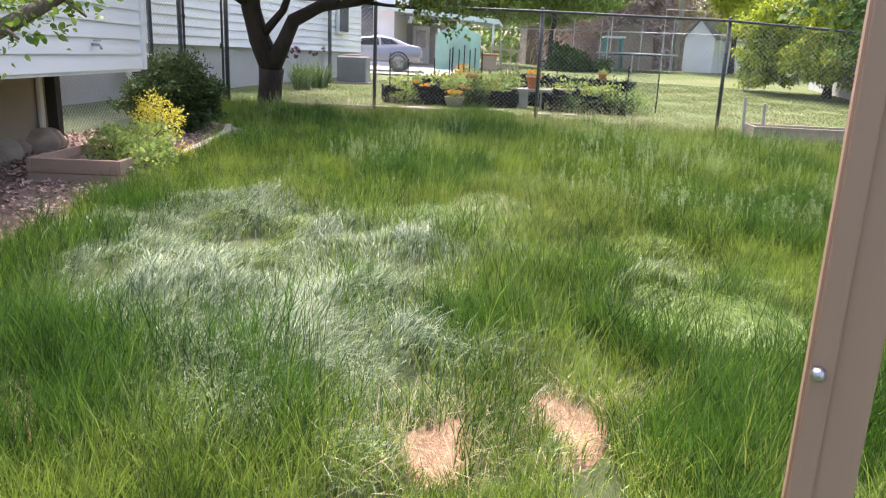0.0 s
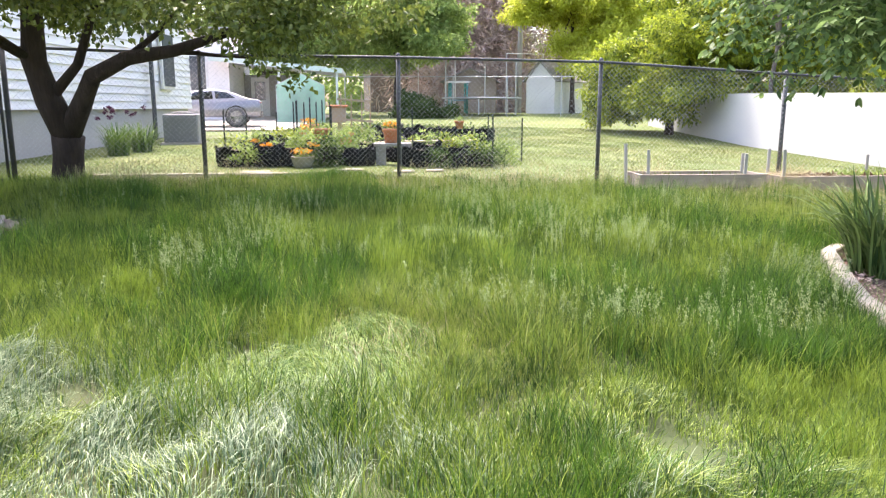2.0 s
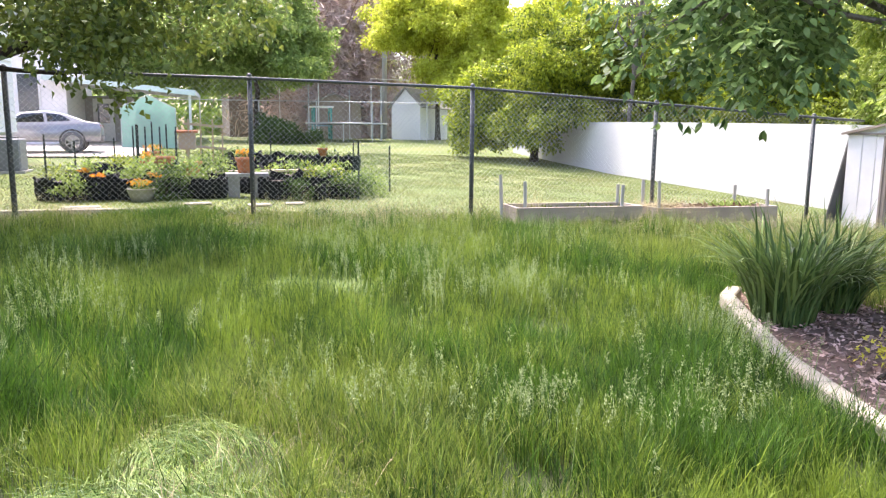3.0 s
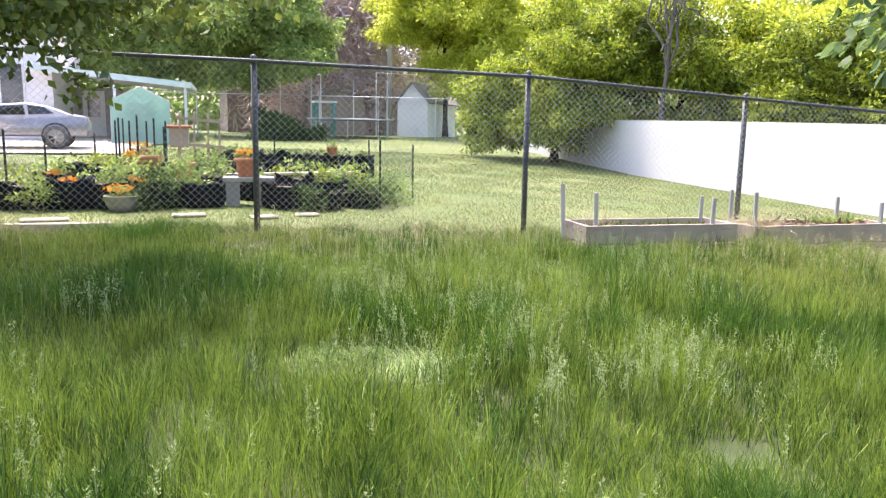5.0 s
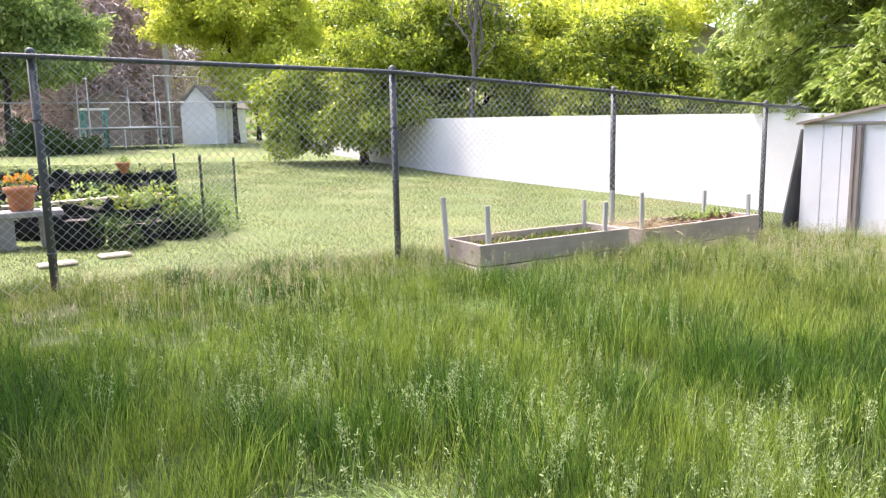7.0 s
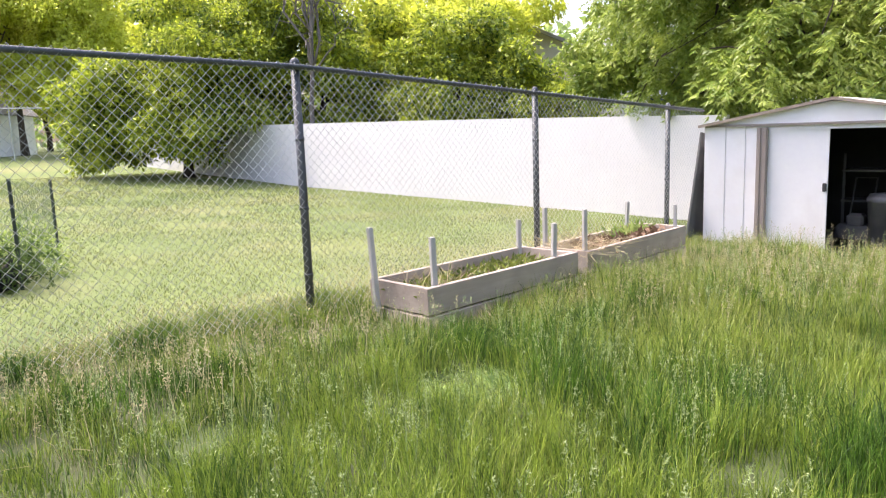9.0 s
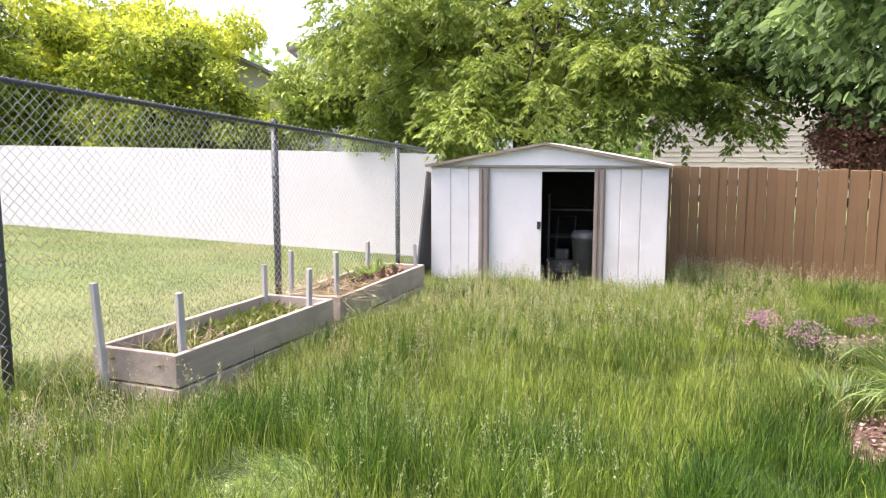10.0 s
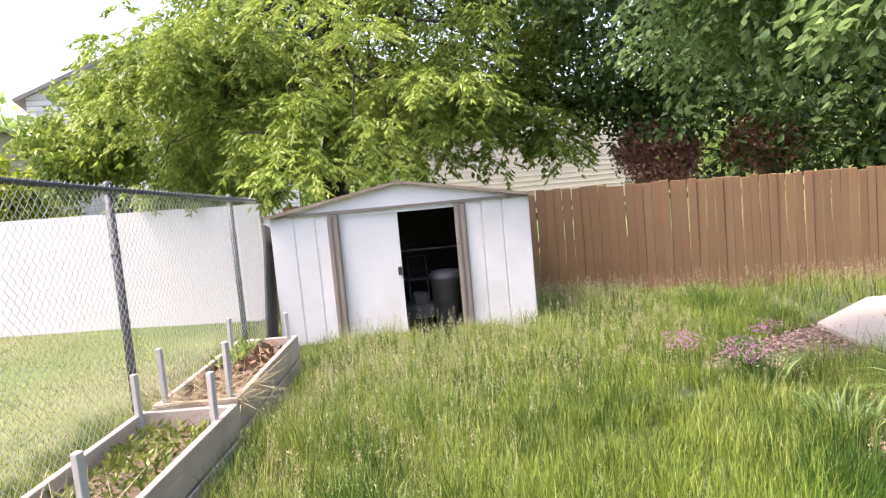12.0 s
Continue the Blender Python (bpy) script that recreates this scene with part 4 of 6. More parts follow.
def build_near_branch():
    """Low branch of a small tree that stands by the house wall."""
    t = thing("small_fruit_tree", "small tree by the house wall with fresh green leaves", "tree", (.2, -.14, .04))
    s = Shape()
    z = ground_z(-2.7, 1.5)
    top = Vector((-2.3, 2.15, .72))
    s.tube([(-2.6, 1.75, z - .05), (-2.5, 1.9, z + .4), top], [.08, .07, .055], 10)
    main = [top, Vector((-1.85, 2.62, .86)), Vector((-1.65, 2.85, 1.03)), Vector((-1.47, 3.06, 1.2)), Vector((-1.3, 3.2, 1.29))]
    s.tube(main, [.062, .052, .042, .034, .02], 9)
    up = [top.lerp(main[1], .6), Vector((-1.95, 2.6, 1.05)), Vector((-1.86, 2.68, 1.3)), Vector((-1.75, 2.8, 1.8))]
    s.tube(up, [.05, .046, .04, .025], 9)
    for a, b in ((main[2], (-1.5, 2.75, .98)), (main[3], (-1.3, 3.0, 1.1)), (up[1], (-2.2, 2.7, 1.15)), (up[2], (-1.6, 2.9, 1.4))):
        s.tube([a, b], [.014, .006], 6)
    part("trunk", s, M_BARK_BROWN, t, smooth=True)
    rr = np.random.default_rng(41)
    pts = []
    for path in (main, up):
        for a, b in zip(path[:-1], path[1:]):
            for _ in range(85):
                q = a.lerp(b, rr.random())
                pts.append((q.x + rr.normal() * .07, q.y + rr.normal() * .07, q.z + rr.normal() * .07))
    for _ in range(260):
        pts.append((-1.7 + rr.normal() * .18, 2.9 + rr.normal() * .15, 1.2 + rr.normal() * .11))
    P = np.array(pts)
    size = rr.uniform(.03, .062, len(P))
    lv = leaf_arrays(P, rr.normal(size=P.shape) + np.array([.2, .2, -.2]), rr.normal(size=P.shape), size, size * .6, ovate=True)
    part("leaves", fast_mesh("leaves", *lv, L_FRUIT), L_FRUIT, t)


build_near_branch()


# ---- lawn ----
ISLAND = [(3.8, 3.0), (3.89, 4.7), (4.13, 5.55), (4.45, 6.25), (4.85, 7.05), (5.4, 7.6), (6.1, 7.5), (6.9, 7.0), (7.5, 7.2), (8.1, 7.75), (8.7, 7.4), (9.5, 6.3), (10.1, 5), (10.2, 3.0)]


def inside(px, py, poly):
    hit = np.zeros(len(px), bool)
    n = len(poly)
    for i in range(n):
        (x0, y0), (x1, y1) = poly[i], poly[(i + 1) % n]
        if y0 == y1:
            continue
        c = (y0 > py) != (y1 > py)
        hit ^= c & (px < (x1 - x0) * (py - y0) / (y1 - y0) + x0)
    return hit


def field(x, y, s, seed):
    """Smooth noise in -1..1 from a few waves."""
    rg = np.random.default_rng(seed)
    out = np.zeros_like(x)
    for k in range(6):
        a = rg.uniform(0, 2 * math.pi)
        f = s * rg.uniform(.6, 1.8)
        out += np.sin((x * math.cos(a) + y * math.sin(a)) * f + rg.uniform(0, 6.28))
    return out / 3.2


def edging_x(y):
    return -1.86 - 0.117 * (y - 3)


DIRT = [(0.91, 1.36, .12, .22), (1.36, 1.61, .17, .24), (-.55, 1.26, .24, .13)]


def dirt_mask(x, y):
    out = np.zeros(len(x), bool)
    for cx, cy, a, b in DIRT:
        out |= ((x - cx) / a) ** 2 + ((y - cy) / b) ** 2 < .62 + .4 * np.sin(19 * x + 13 * y)
    return out


def lawn_keep(x, y):
    overgrown = (x > 6.15) & (x < 7.75) & (y > 6.4)
    ok = np.where(y < 9.0, x > edging_x(y) + .03, x > -4.5) & (~inside(x, y, ISLAND) | overgrown) & ~dirt_mask(x, y)
    for n, cx, cy, turn, l, w, top, lab in BEDS:
        ok &= ~((abs(x - cx) < l / 2 + .02) & (abs(y - cy) < w / 2 + .05))
    ok &= ~((x > 10.5) & (y > 8.75) & (y < 11.95))
    ok &= ~((x > 9.4) & (x < 11.05) & (y < 6.1) & (x + .93 * y < 15.4))
    ok &= ~((abs(x + 2.63) < .5) & (abs(y - 5.5) < .6))
    ok &= ~((x < -2.35 - .1 * (y - 6)) & (y > 5.2) & (y < 9.2))
    return ok & (x < 12.95)


# Patch that lies flat and takes the blade colour with painted-in sheen.
def sheen_patch(x, y):
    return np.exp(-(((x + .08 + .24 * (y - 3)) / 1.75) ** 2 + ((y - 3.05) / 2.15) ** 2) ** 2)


SWIRLS = [(.62, 4.45, .62, .42), (1.75, 7.9, .5, .34), (2.15, 2.75, .6, .45), (.9, 4.95, .35, .3), (3.9, 10.2, .4, .3)]


def swirl(x, y):
    """Small spots where the grass lies combed round in a curl."""
    return np.maximum.reduce([np.exp(-(((x - cx) / a) ** 2 + ((y - cy) / b) ** 2) ** 2) for cx, cy, a, b in SWIRLS])


def swirl_way(x, y):
    out = np.zeros_like(x)
    best = np.full_like(x, 1e9)
    for cx, cy, a, b in SWIRLS:
        d = ((x - cx) / a) ** 2 + ((y - cy) / b) ** 2
        near = d < best
        out = np.where(near, np.arctan2(y - cy + .3 * b, x - cx) + 1.9, out)
        best = np.minimum(best, d)
    return out


def lush(x, y):
    """Above 0 in the tufts of deep green upright grass."""
    a = field(x, y, 1.7, 61) + .7 * field(x, y, 5.2, 62) - .28
    near = np.exp(-(((x - .9) / 1.1) ** 2 + ((y - 1.9) / .75) ** 2)) + np.exp(-(((x + .95) / .45) ** 2 + ((y - 1.75) / .45) ** 2))
    right = np.exp(-(((x - 2.5) / 1.2) ** 2 + ((y - 4.2) / 2.0) ** 2))
    return a + 1.1 * near + .3 * np.clip(2.5 - y, 0, 1) + .45 * right - .5 * np.clip((x - 4.5) / 2, 0, 1)


def flop_amount(x, y):
    """1 where the long grass lies over, 0 where it stands."""
    d = .55 * np.exp(-(((x - 2.0) / 1.1) ** 2 + ((y - 3.2) / 1.2) ** 2))
    a = np.clip(np.maximum(sheen_patch(x, y), d) + .24 * field(x, y, 2.8, 3) - .08 - .45 * np.clip(lush(x, y), 0, 1.2), 0, 1)
    return np.maximum(a, swirl(x, y))


def blades(x, y, rng, height, width, lean_dir, lean, bend, lift=0.0, joints=3):
    """Curved blades, each a thin tapering strip; with joints=1 a single sliver."""
    n = len(x)
    z = ground_zs(x, y) + lift
    base = np.stack([x, y, z], 1)
    d = np.stack([np.cos(lean_dir), np.sin(lean_dir), np.zeros(n)], 1)
    face = rng.uniform(0, 2 * math.pi, n)
    s = np.stack([np.cos(face), np.sin(face), np.zeros(n)], 1) * width[:, None] * .5
    a1 = lean * .45
    a2 = lean + bend * .5
    a3 = lean + bend
    seg = height / 3
    up = np.array([0, 0, 1.0])
    def step(p, a):
        return p + d * (np.sin(a) * seg)[:, None] + up * (np.cos(a) * seg)[:, None]
    p1 = step(base, a1)
    p2 = step(p1, a2)
    p3 = step(p2, a3)
    p3[:, 2] = np.maximum(p3[:, 2], z + .02)
    if joints == 1:
        return np.stack([base - s, base + s, p3], 1).reshape(-1, 3), np.arange(n * 3).reshape(n, 3)
    if joints == 2:
        v = np.stack([base - s, base + s, p2 - s * .7, p2 + s * .7, p3], 1).reshape(-1, 3)
        i = np.arange(n)[:, None] * 5
        return v, np.concatenate([i + np.array([q]) for q in ((0, 1, 3), (0, 3, 2), (2, 3, 4))])
    v = np.empty((n, 7, 3))
    v[:, 0], v[:, 1] = base - s, base + s
    v[:, 2], v[:, 3] = p1 - s * .9, p1 + s * .9
    v[:, 4], v[:, 5] = p2 - s * .6, p2 + s * .6
    v[:, 6] = p3
    i = np.arange(n)[:, None] * 7
    t = np.concatenate([i + np.array([q]) for q in ((0, 1, 3), (0, 3, 2), (2, 3, 5), (2, 5, 4), (4, 5, 6))])
    return v.reshape(-1, 3), t


def build_lawn():
    rng = np.random.default_rng(7)
    def scatter(n, x0, x1, y0, y1):
        # grass grows in tufts
        m = int(n // 12 * 1.12)
        cx, cy = rng.uniform(x0, x1, m), rng.uniform(y0, y1, m)
        thick = field(cx, cy, 5.5, 51) + .7 * field(cx, cy, 13, 52) > rng.normal(size=m) * .3 - .95
        cx, cy = cx[thick], cy[thick]
        m = len(cx)
        dx, dy = rng.normal(size=m * 12) * .032, rng.normal(size=m * 12) * .032
        x, y = np.repeat(cx, 12) + dx, np.repeat(cy, 12) + dy
        size = np.repeat(np.clip(rng.normal(1, .2, m), .55, 1.5), 12)
        k = lawn_keep(x, y)
        return x[k], y[k], np.arctan2(dy, dx)[k], size[k]

    zones = [(300000, -2.6, 4.2, .2, 6.2, .82, 3), (235000, -4.4, 5.2, 6.2, 12.6, .85, 2), (190000, 5.2, 13, 6.0, 12.6, .95, 2), (16000, 4.2, 13, -.5, 6.0, 1.6, 2)]
    for n, x0, x1, y0, y1, wide, joints in zones:
        x, y, outward, size = scatter(n, x0, x1, y0, y1)
        m = len(x)
        fl = flop_amount(x, y)
        lie = rng.random(m) < np.clip(fl * 1.25, 0, .96)
        deep = lush(x, y)
        curl = swirl(x, y) > .35
        tall = .225 + .05 * field(x, y, 1.2, 5) + .07 * field(x, y, 4.2, 6) + .05 * field(x, y, 11, 16) + .06 * np.clip(deep, -.5, 1)
        tall = tall - .10 * np.clip((y - 10.6) / 1.6, 0, 1)
        tall = tall - .13 * (inside(x + .16, y, ISLAND) & (y < 7.2) & (x < 5.4))
        h = np.clip(tall, .07, .45) * size * rng.uniform(.6, 1.15, m) * np.where(lie, np.where(curl, .75, .68), 1)
        wdir = np.where(curl, swirl_way(x, y), .45 + 1.0 * field(x, y, 1.3, 8) + .7 * field(x, y, 4.5, 9))
        ldir = np.where(lie, wdir + .6 * field(x, y, 12, 17) * ~curl + rng.normal(size=m) * np.where(curl, .3, .55), outward + rng.normal(size=m) * .5)
        lean = np.where(lie, rng.uniform(.35, 1.2, m) + .3 * curl, np.abs(rng.normal(size=m)) * .2)
        bend = np.where(lie, rng.uniform(.5, 1.7, m), rng.uniform(.1, .9, m))
        mound = .12 * np.clip(field(x, y, 6.5, 31) + .15, 0, 1) * np.clip(fl * 1.4, 0, 1) * lie * np.where(curl, .4, 1)
        # Lying blades picked for the colour that holds the sheen.
        silver = lie & (rng.random(m) < sheen_patch(x, y) * 1.3) & (field(x, y, 2.2, 33) + .5 * field(x, y, 6, 34) > rng.normal(size=m) * .5 - .75)
        w = rng.uniform(.0032, .0062, m) * wide * np.where(lie, .95, 1)
        lush_blade = ~silver & ~(curl & lie) & (deep > rng.normal(size=m) * .3 + .25)
        pale_blade = ~silver & ~lush_blade & (np.clip((x - 4) / 5, 0, .55) + np.clip((y - 9.5) / 4, 0, .4) + .3 * field(x, y, 1.4, 71) > rng.random(m))
        lodged = curl & lie & ~lush_blade & (rng.random(m) < .75)
        plain = ~(silver | lush_blade | pale_blade | lodged)
        silver &= ~lodged
        pale_blade &= ~lodged
        for sel, mat, name, lab in ((plain, M_BLADE, "long_grass", "uncut long green lawn grass"), (lush_blade, M_LUSH, "long_grass", "tufts of deep green upright lawn grass"),
                                    (pale_blade, M_PALE, "long_grass", "pale yellowing uncut lawn grass"), (lodged, M_SWIRL, "flattened_grass", "pale lodged grass combed into curls"),
                                    (silver, M_FLOP, "flattened_grass", "wind-flattened long grass with a silvery sheen put into its colour")):
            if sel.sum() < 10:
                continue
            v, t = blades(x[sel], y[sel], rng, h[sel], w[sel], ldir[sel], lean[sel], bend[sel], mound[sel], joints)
            tagged(new(name, fast_mesh(name, v, t, mat)), lab, "grass", kind="stuff")

    # seed heads on thin stalks
    def seed_field(n, x0, x1, y0, y1, patch):
        x, y = rng.uniform(x0, x1, n), rng.uniform(y0, y1, n)
        k = lawn_keep(x, y) & (flop_amount(x, y) < .6) & (field(x, y, 1.3, 21) + patch > rng.uniform(-.6, 1.4, n))
        return x[k], y[k]
    def seed_heads(x, y, mat, label, low, high, bits, fluff):
        n = len(x)
        z = ground_zs(x, y)
        h = rng.uniform(low, high, n)
        tip = np.stack([x + rng.normal(size=n) * .04, y + rng.normal(size=n) * .04, z + h], 1)
        foot = np.stack([x, y, z], 1)
        side = rng.normal(size=(n, 3)) * .0014
        sets = [(np.stack([foot - side, foot + side, tip], 1).reshape(-1, 3), np.arange(n * 3).reshape(n, 3))]
        for k in range(bits):
            f = rng.uniform(0, .34, n)[:, None]
            p = tip + (foot - tip) * f + rng.normal(size=(n, 3)) * np.array([.006, .006, .004]) * fluff * (.6 + 4 * f)
            sets.append(leaf_arrays(p, rng.normal(size=(n, 3)) * .6 + np.array([0, 0, .6]), rng.normal(size=(n, 3)), rng.uniform(.009, .02, n), .0055 * fluff))
        v, t = join(sets)
        tagged(new("grass_seed_heads", fast_mesh("grass_seed_heads", v, t, mat)), label, "grass", kind="stuff")

    cx, cy = rng.uniform(-.6, 4.6, 230), rng.uniform(4.6, 9.0, 230)
    kk = (field(cx, cy, 1.5, 41) + .5 * field(cx, cy, 4, 42) > .1)
    cx, cy = np.repeat(cx[kk], 8), np.repeat(cy[kk], 8)
    cx, cy = cx + rng.normal(size=len(cx)) * .1, cy + rng.normal(size=len(cy)) * .1
    kk = lawn_keep(cx, cy)
    sets = [(cx[kk], cy[kk]), seed_field(420, -1.5, 4.6, 4.2, 9.2, .0)]
    seed_heads(np.concatenate([q[0] for q in sets]), np.concatenate([q[1] for q in sets]), M_SEED, "pale feathery seed heads above the long grass", .22, .40, 26, .85)
    sets = [seed_field(1500, -3, 5, 8.8, 12.1, .1), seed_field(1500, 4.2, 10.4, 8.6, 11.2, .3)]
    seed_heads(np.concatenate([q[0] for q in sets]), np.concatenate([q[1] for q in sets]), M_SEED, "pale green seed heads near the fence", .22, .38, 16, .9)
    sets = [seed_field(1500, -3, 4.6, 10.8, 12.1, .3), seed_field(3600, 5.2, 12.8, 7.4, 11.0, .3), seed_field(1900, 11, 12.9, 1, 9, 1.2)]
    seed_heads(np.concatenate([q[0] for q in sets]), np.concatenate([q[1] for q in sets]), M_SEED_TAN, "ripe tan seed heads above the long grass", .22, .42, 14, 1.1)

    # dry straw in the beaten spots, along the beds and on the dirt
    x = np.concatenate([rng.normal(cx, .2, 420) for cx, *_ in DIRT] + [rng.uniform(4.2, 10.2, 1500), rng.uniform(.6, 1.8, 500), rng.uniform(-3, 11, 8000), rng.uniform(5, 10.4, 2600)])
    y = np.concatenate([rng.normal(d[1], .2, 420) for d in DIRT] + [rng.uniform(10.95, 11.3, 1500), rng.uniform(4.5, 5.6, 500), 12.1 + rng.normal(size=8000) * .55, 11.2 - np.abs(rng.normal(size=2600)) * .35])
    m = len(x)
    v, t = blades(x, y, rng, rng.uniform(.08, .25, m), rng.uniform(.002, .004, m), rng.uniform(0, 6.28, m), rng.uniform(.4, 1.4, m), rng.uniform(.1, .5, m))
    tagged(new("dry_grass", fast_mesh("dry_grass", v, t, M_DRY)), "dry straw-coloured grass stems", "grass", kind="stuff")

    # mown lawn beyond the fence: short blades, thinning with distance
    n = 330000
    y = 12.2 + (rng.random(n) ** 1.7) * 20
    x = rng.uniform(-6, 13.6, n)
    k = ~((x < 3.6) & (y > 14.5) & (y < 19.5) & (x > -1.8) & (rng.random(n) < .7)) & ~((x < -2.2) & (y > 23))
    x, y = x[k], y[k]
    m = len(x)
    far = np.clip((y - 12) / 16, 0, 1)
    v, t = blades(x, y, rng, rng.uniform(.014, .034, m) + .1 * np.clip((12.9 - y), 0, .7), rng.uniform(.003, .006, m) * (1 + 2.2 * far), rng.uniform(0, 6.28, m), np.abs(rng.normal(size=m)) * .4, rng.uniform(0, .8, m), joints=1)
    tagged(new("mown_grass", fast_mesh("mown_grass", v, t, M_SHORT)), "short mown grass beyond the chain-link fence", "grass", kind="stuff")

    for cx, cy, a, b in DIRT:
        s = Shape()
        for i in range(6):
            for k in range(18):
                th = 2 * math.pi * k / 18
                rr = i / 5 * (1 + .18 * math.sin(3 * th + cx * 5))
                px, py = cx + a * 1.15 * rr * math.cos(th), cy + b * 1.15 * rr * math.sin(th)
                s.v.append(Vector((px, py, ground_z(px, py) + .012 * (1 - (i / 5) ** 2) + .012 + .022 * noise.noise((px * 14, py * 14, 0)) - (.03 if i == 5 else 0))))
        for i in range(5):
            for k in range(18):
                s.f.append([i * 18 + k, i * 18 + (k + 1) % 18, (i + 1) * 18 + (k + 1) % 18, (i + 1) * 18 + k])
        solid("dirt_patch", s, M_DIRT, "bare tan dirt mound in the long grass", "dirt", "structure", smooth=True)


M_SHORT = material("short_grass_blade", (0.07, 0.115, 0.02), (0.165, 0.205, 0.045), 0.6, 0.8, fine=9, bump=0, per_island=.5, translucent=.4, dirt=(0.36, 0.29, 0.14), dirt_scale=0.5, dirt_amount=0.5, speckle=.9)
build_lawn()


# ---- beds by the house and under the ash ----
def chips(name, label, poly, n, seed, size, mat, lift=.02):
    rng = np.random.default_rng(seed)
    xs, ys = [p[0] for p in poly], [p[1] for p in poly]
    x, y = rng.uniform(min(xs), max(xs), n), rng.uniform(min(ys), max(ys), n)
    k = inside(x, y, poly)
    x, y = x[k], y[k]
    m = len(x)
    p = np.stack([x, y, ground_zs(x, y) + lift + rng.uniform(0, .03, m)], 1)
    d = rng.normal(size=(m, 3)) * np.array([1, 1, .28])
    s = rng.normal(size=(m, 3)) * np.array([1, 1, .35])
    v, t = leaf_arrays(p, d, s, rng.uniform(.5, 1.4, m) * size, rng.uniform(.3, .6, m) * size, .12, .05)
    return tagged(new(name, fast_mesh(name, v, t, mat)), label, "mulch", kind="stuff")


def bed_base(name, label, poly, mat, lift=.012):
    s = Shape()
    s.f.append(list(range(len(poly))))
    s.v += [Vector((x, y, ground_z(x, y) + lift)) for x, y in poly]
    return solid(name, s, mat, label, "ground", "structure")


LEFT_BED = [(-1.35, -1.2), (edging_x(3), 3), (edging_x(5.2), 5.2), (-2.35, 6.2), (-2.5, 8.0), (-2.85, 9.1), (-3.6, 9.2), (-4.5, 7.6), (-3.3, -1.2)]
chips("bark_mulch", "reddish-brown bark mulch along the house foundation", LEFT_BED, 15000, 51, .055, M_MULCH)
M_MULCH_BASE = material("mulch_underlay", (0.09, 0.055, 0.045), (0.22, 0.15, 0.12), 0.95, 8, fine=40, bump=.8)
bed_base("mulch_bed", "dark mulch bed beside the house", LEFT_BED, M_MULCH_BASE)
bed_base("island_bed", "dark mulch bed under the ash tree", ISLAND, M_MULCH_BASE)
chips("bark_mulch", "brown bark mulch and dead leaves under the ash tree", ISLAND, 21000, 52, .05, M_MULCH)

rgr = random.Random(9)


def rock(x, y, r, seed):
    bm = bmesh.new()
    bmesh.ops.create_icosphere(bm, subdivisions=3, radius=1)
    for v in bm.verts:
        q = v.co * 1.3 + Vector((seed * 3.1, 0, 0))
        v.co = Vector((v.co.x, v.co.y * .8, v.co.z * .75)) * (r * (1 + .28 * noise.noise(q)))
    me = bpy.data.meshes.new("river_rock")
    bm.to_mesh(me)
    bm.free()
    me.polygons.foreach_set("use_smooth", [True] * len(me.polygons))
    me.materials.append(M_ROCK)
    ob = tagged(new("river_rock", me), "rounded tan river rock against the foundation", "rock", "rocks along the foundation")
    ob.matrix_world = pose(x, y, ground_z(x, y) + r * .45, 0, 0, rgr.uniform(0, 360))


yy = 0.6
while yy < 7.2:
    r = rgr.uniform(.1, .22)
    rock(-3.55 - .145 * (yy - 3.6) + rgr.uniform(-.05, .05), yy, r, yy)
    yy += r * 1.5
for k in range(6):
    rock(-2.62 - .12 * k + rgr.uniform(-.05, .05), 8.6 + .12 * k, .07, k + 30)


def edging(name, label, pts, h, w, mat, lift=0.0):
    e = thing(name, label, "edging")
    for a, b in zip(pts[:-1], pts[1:]):
        za, zb = ground_z(*a), ground_z(*b)
        part("edging_block", Shape().beam((*a, za + h / 2 + lift - .04), (*b, zb + h / 2 + lift - .04), w, h + .08), mat, e, bevel=.012)


edging("bed_edging", "weathered concrete edging between mulch and long grass", [(edging_x(y), y) for y in np.arange(-1, 5.3, .62).tolist()], .025, .09, M_KERB)
curve = []
for a, b in zip(ISLAND[:5], ISLAND[1:6]):
    n = max(1, int(math.hypot(b[0] - a[0], b[1] - a[1]) / .32))
    curve += [(a[0] + (b[0] - a[0]) * i / n, a[1] + (b[1] - a[1]) * i / n) for i in range(n)]
edging("curved_kerb", "pale concrete kerb curving round the island bed", curve, .14, .12, M_KERB)
edging("bed_edging", "low curved concrete edging by the yew bush", [(-2.32, 6.2), (-2.4, 7.0), (-2.5, 7.7), (-2.62, 8.3), (-2.85, 8.9)], .1, .09, M_KERB)


def build_planter():
    p = thing("planter_box", "low brown wooden planter box with leafy weeds", "planter", (-2.68, 5.48, 0), 6)
    low, top, L, W = ground_z(-2.8, 5.6) - .05, .06, .80, .92
    h = (top - low) / 2
    for r in range(2):
        z = low + h * (r + .5)
        for sx in (-1, 1):
            part("board", Shape().box((sx * (L / 2 - .02), 0, z), (.038, W, h - .006)), M_PLANTER, p, bevel=.004)
        for sy in (-1, 1):
            part("board", Shape().box((0, sy * (W / 2 - .02), z), (L - .08, .038, h - .006)), M_PLANTER, p, bevel=.004)
    part("soil", Shape().box((0, 0, top - .1), (L - .08, W - .08, .04)), M_MULCH_BASE, p)


build_planter()


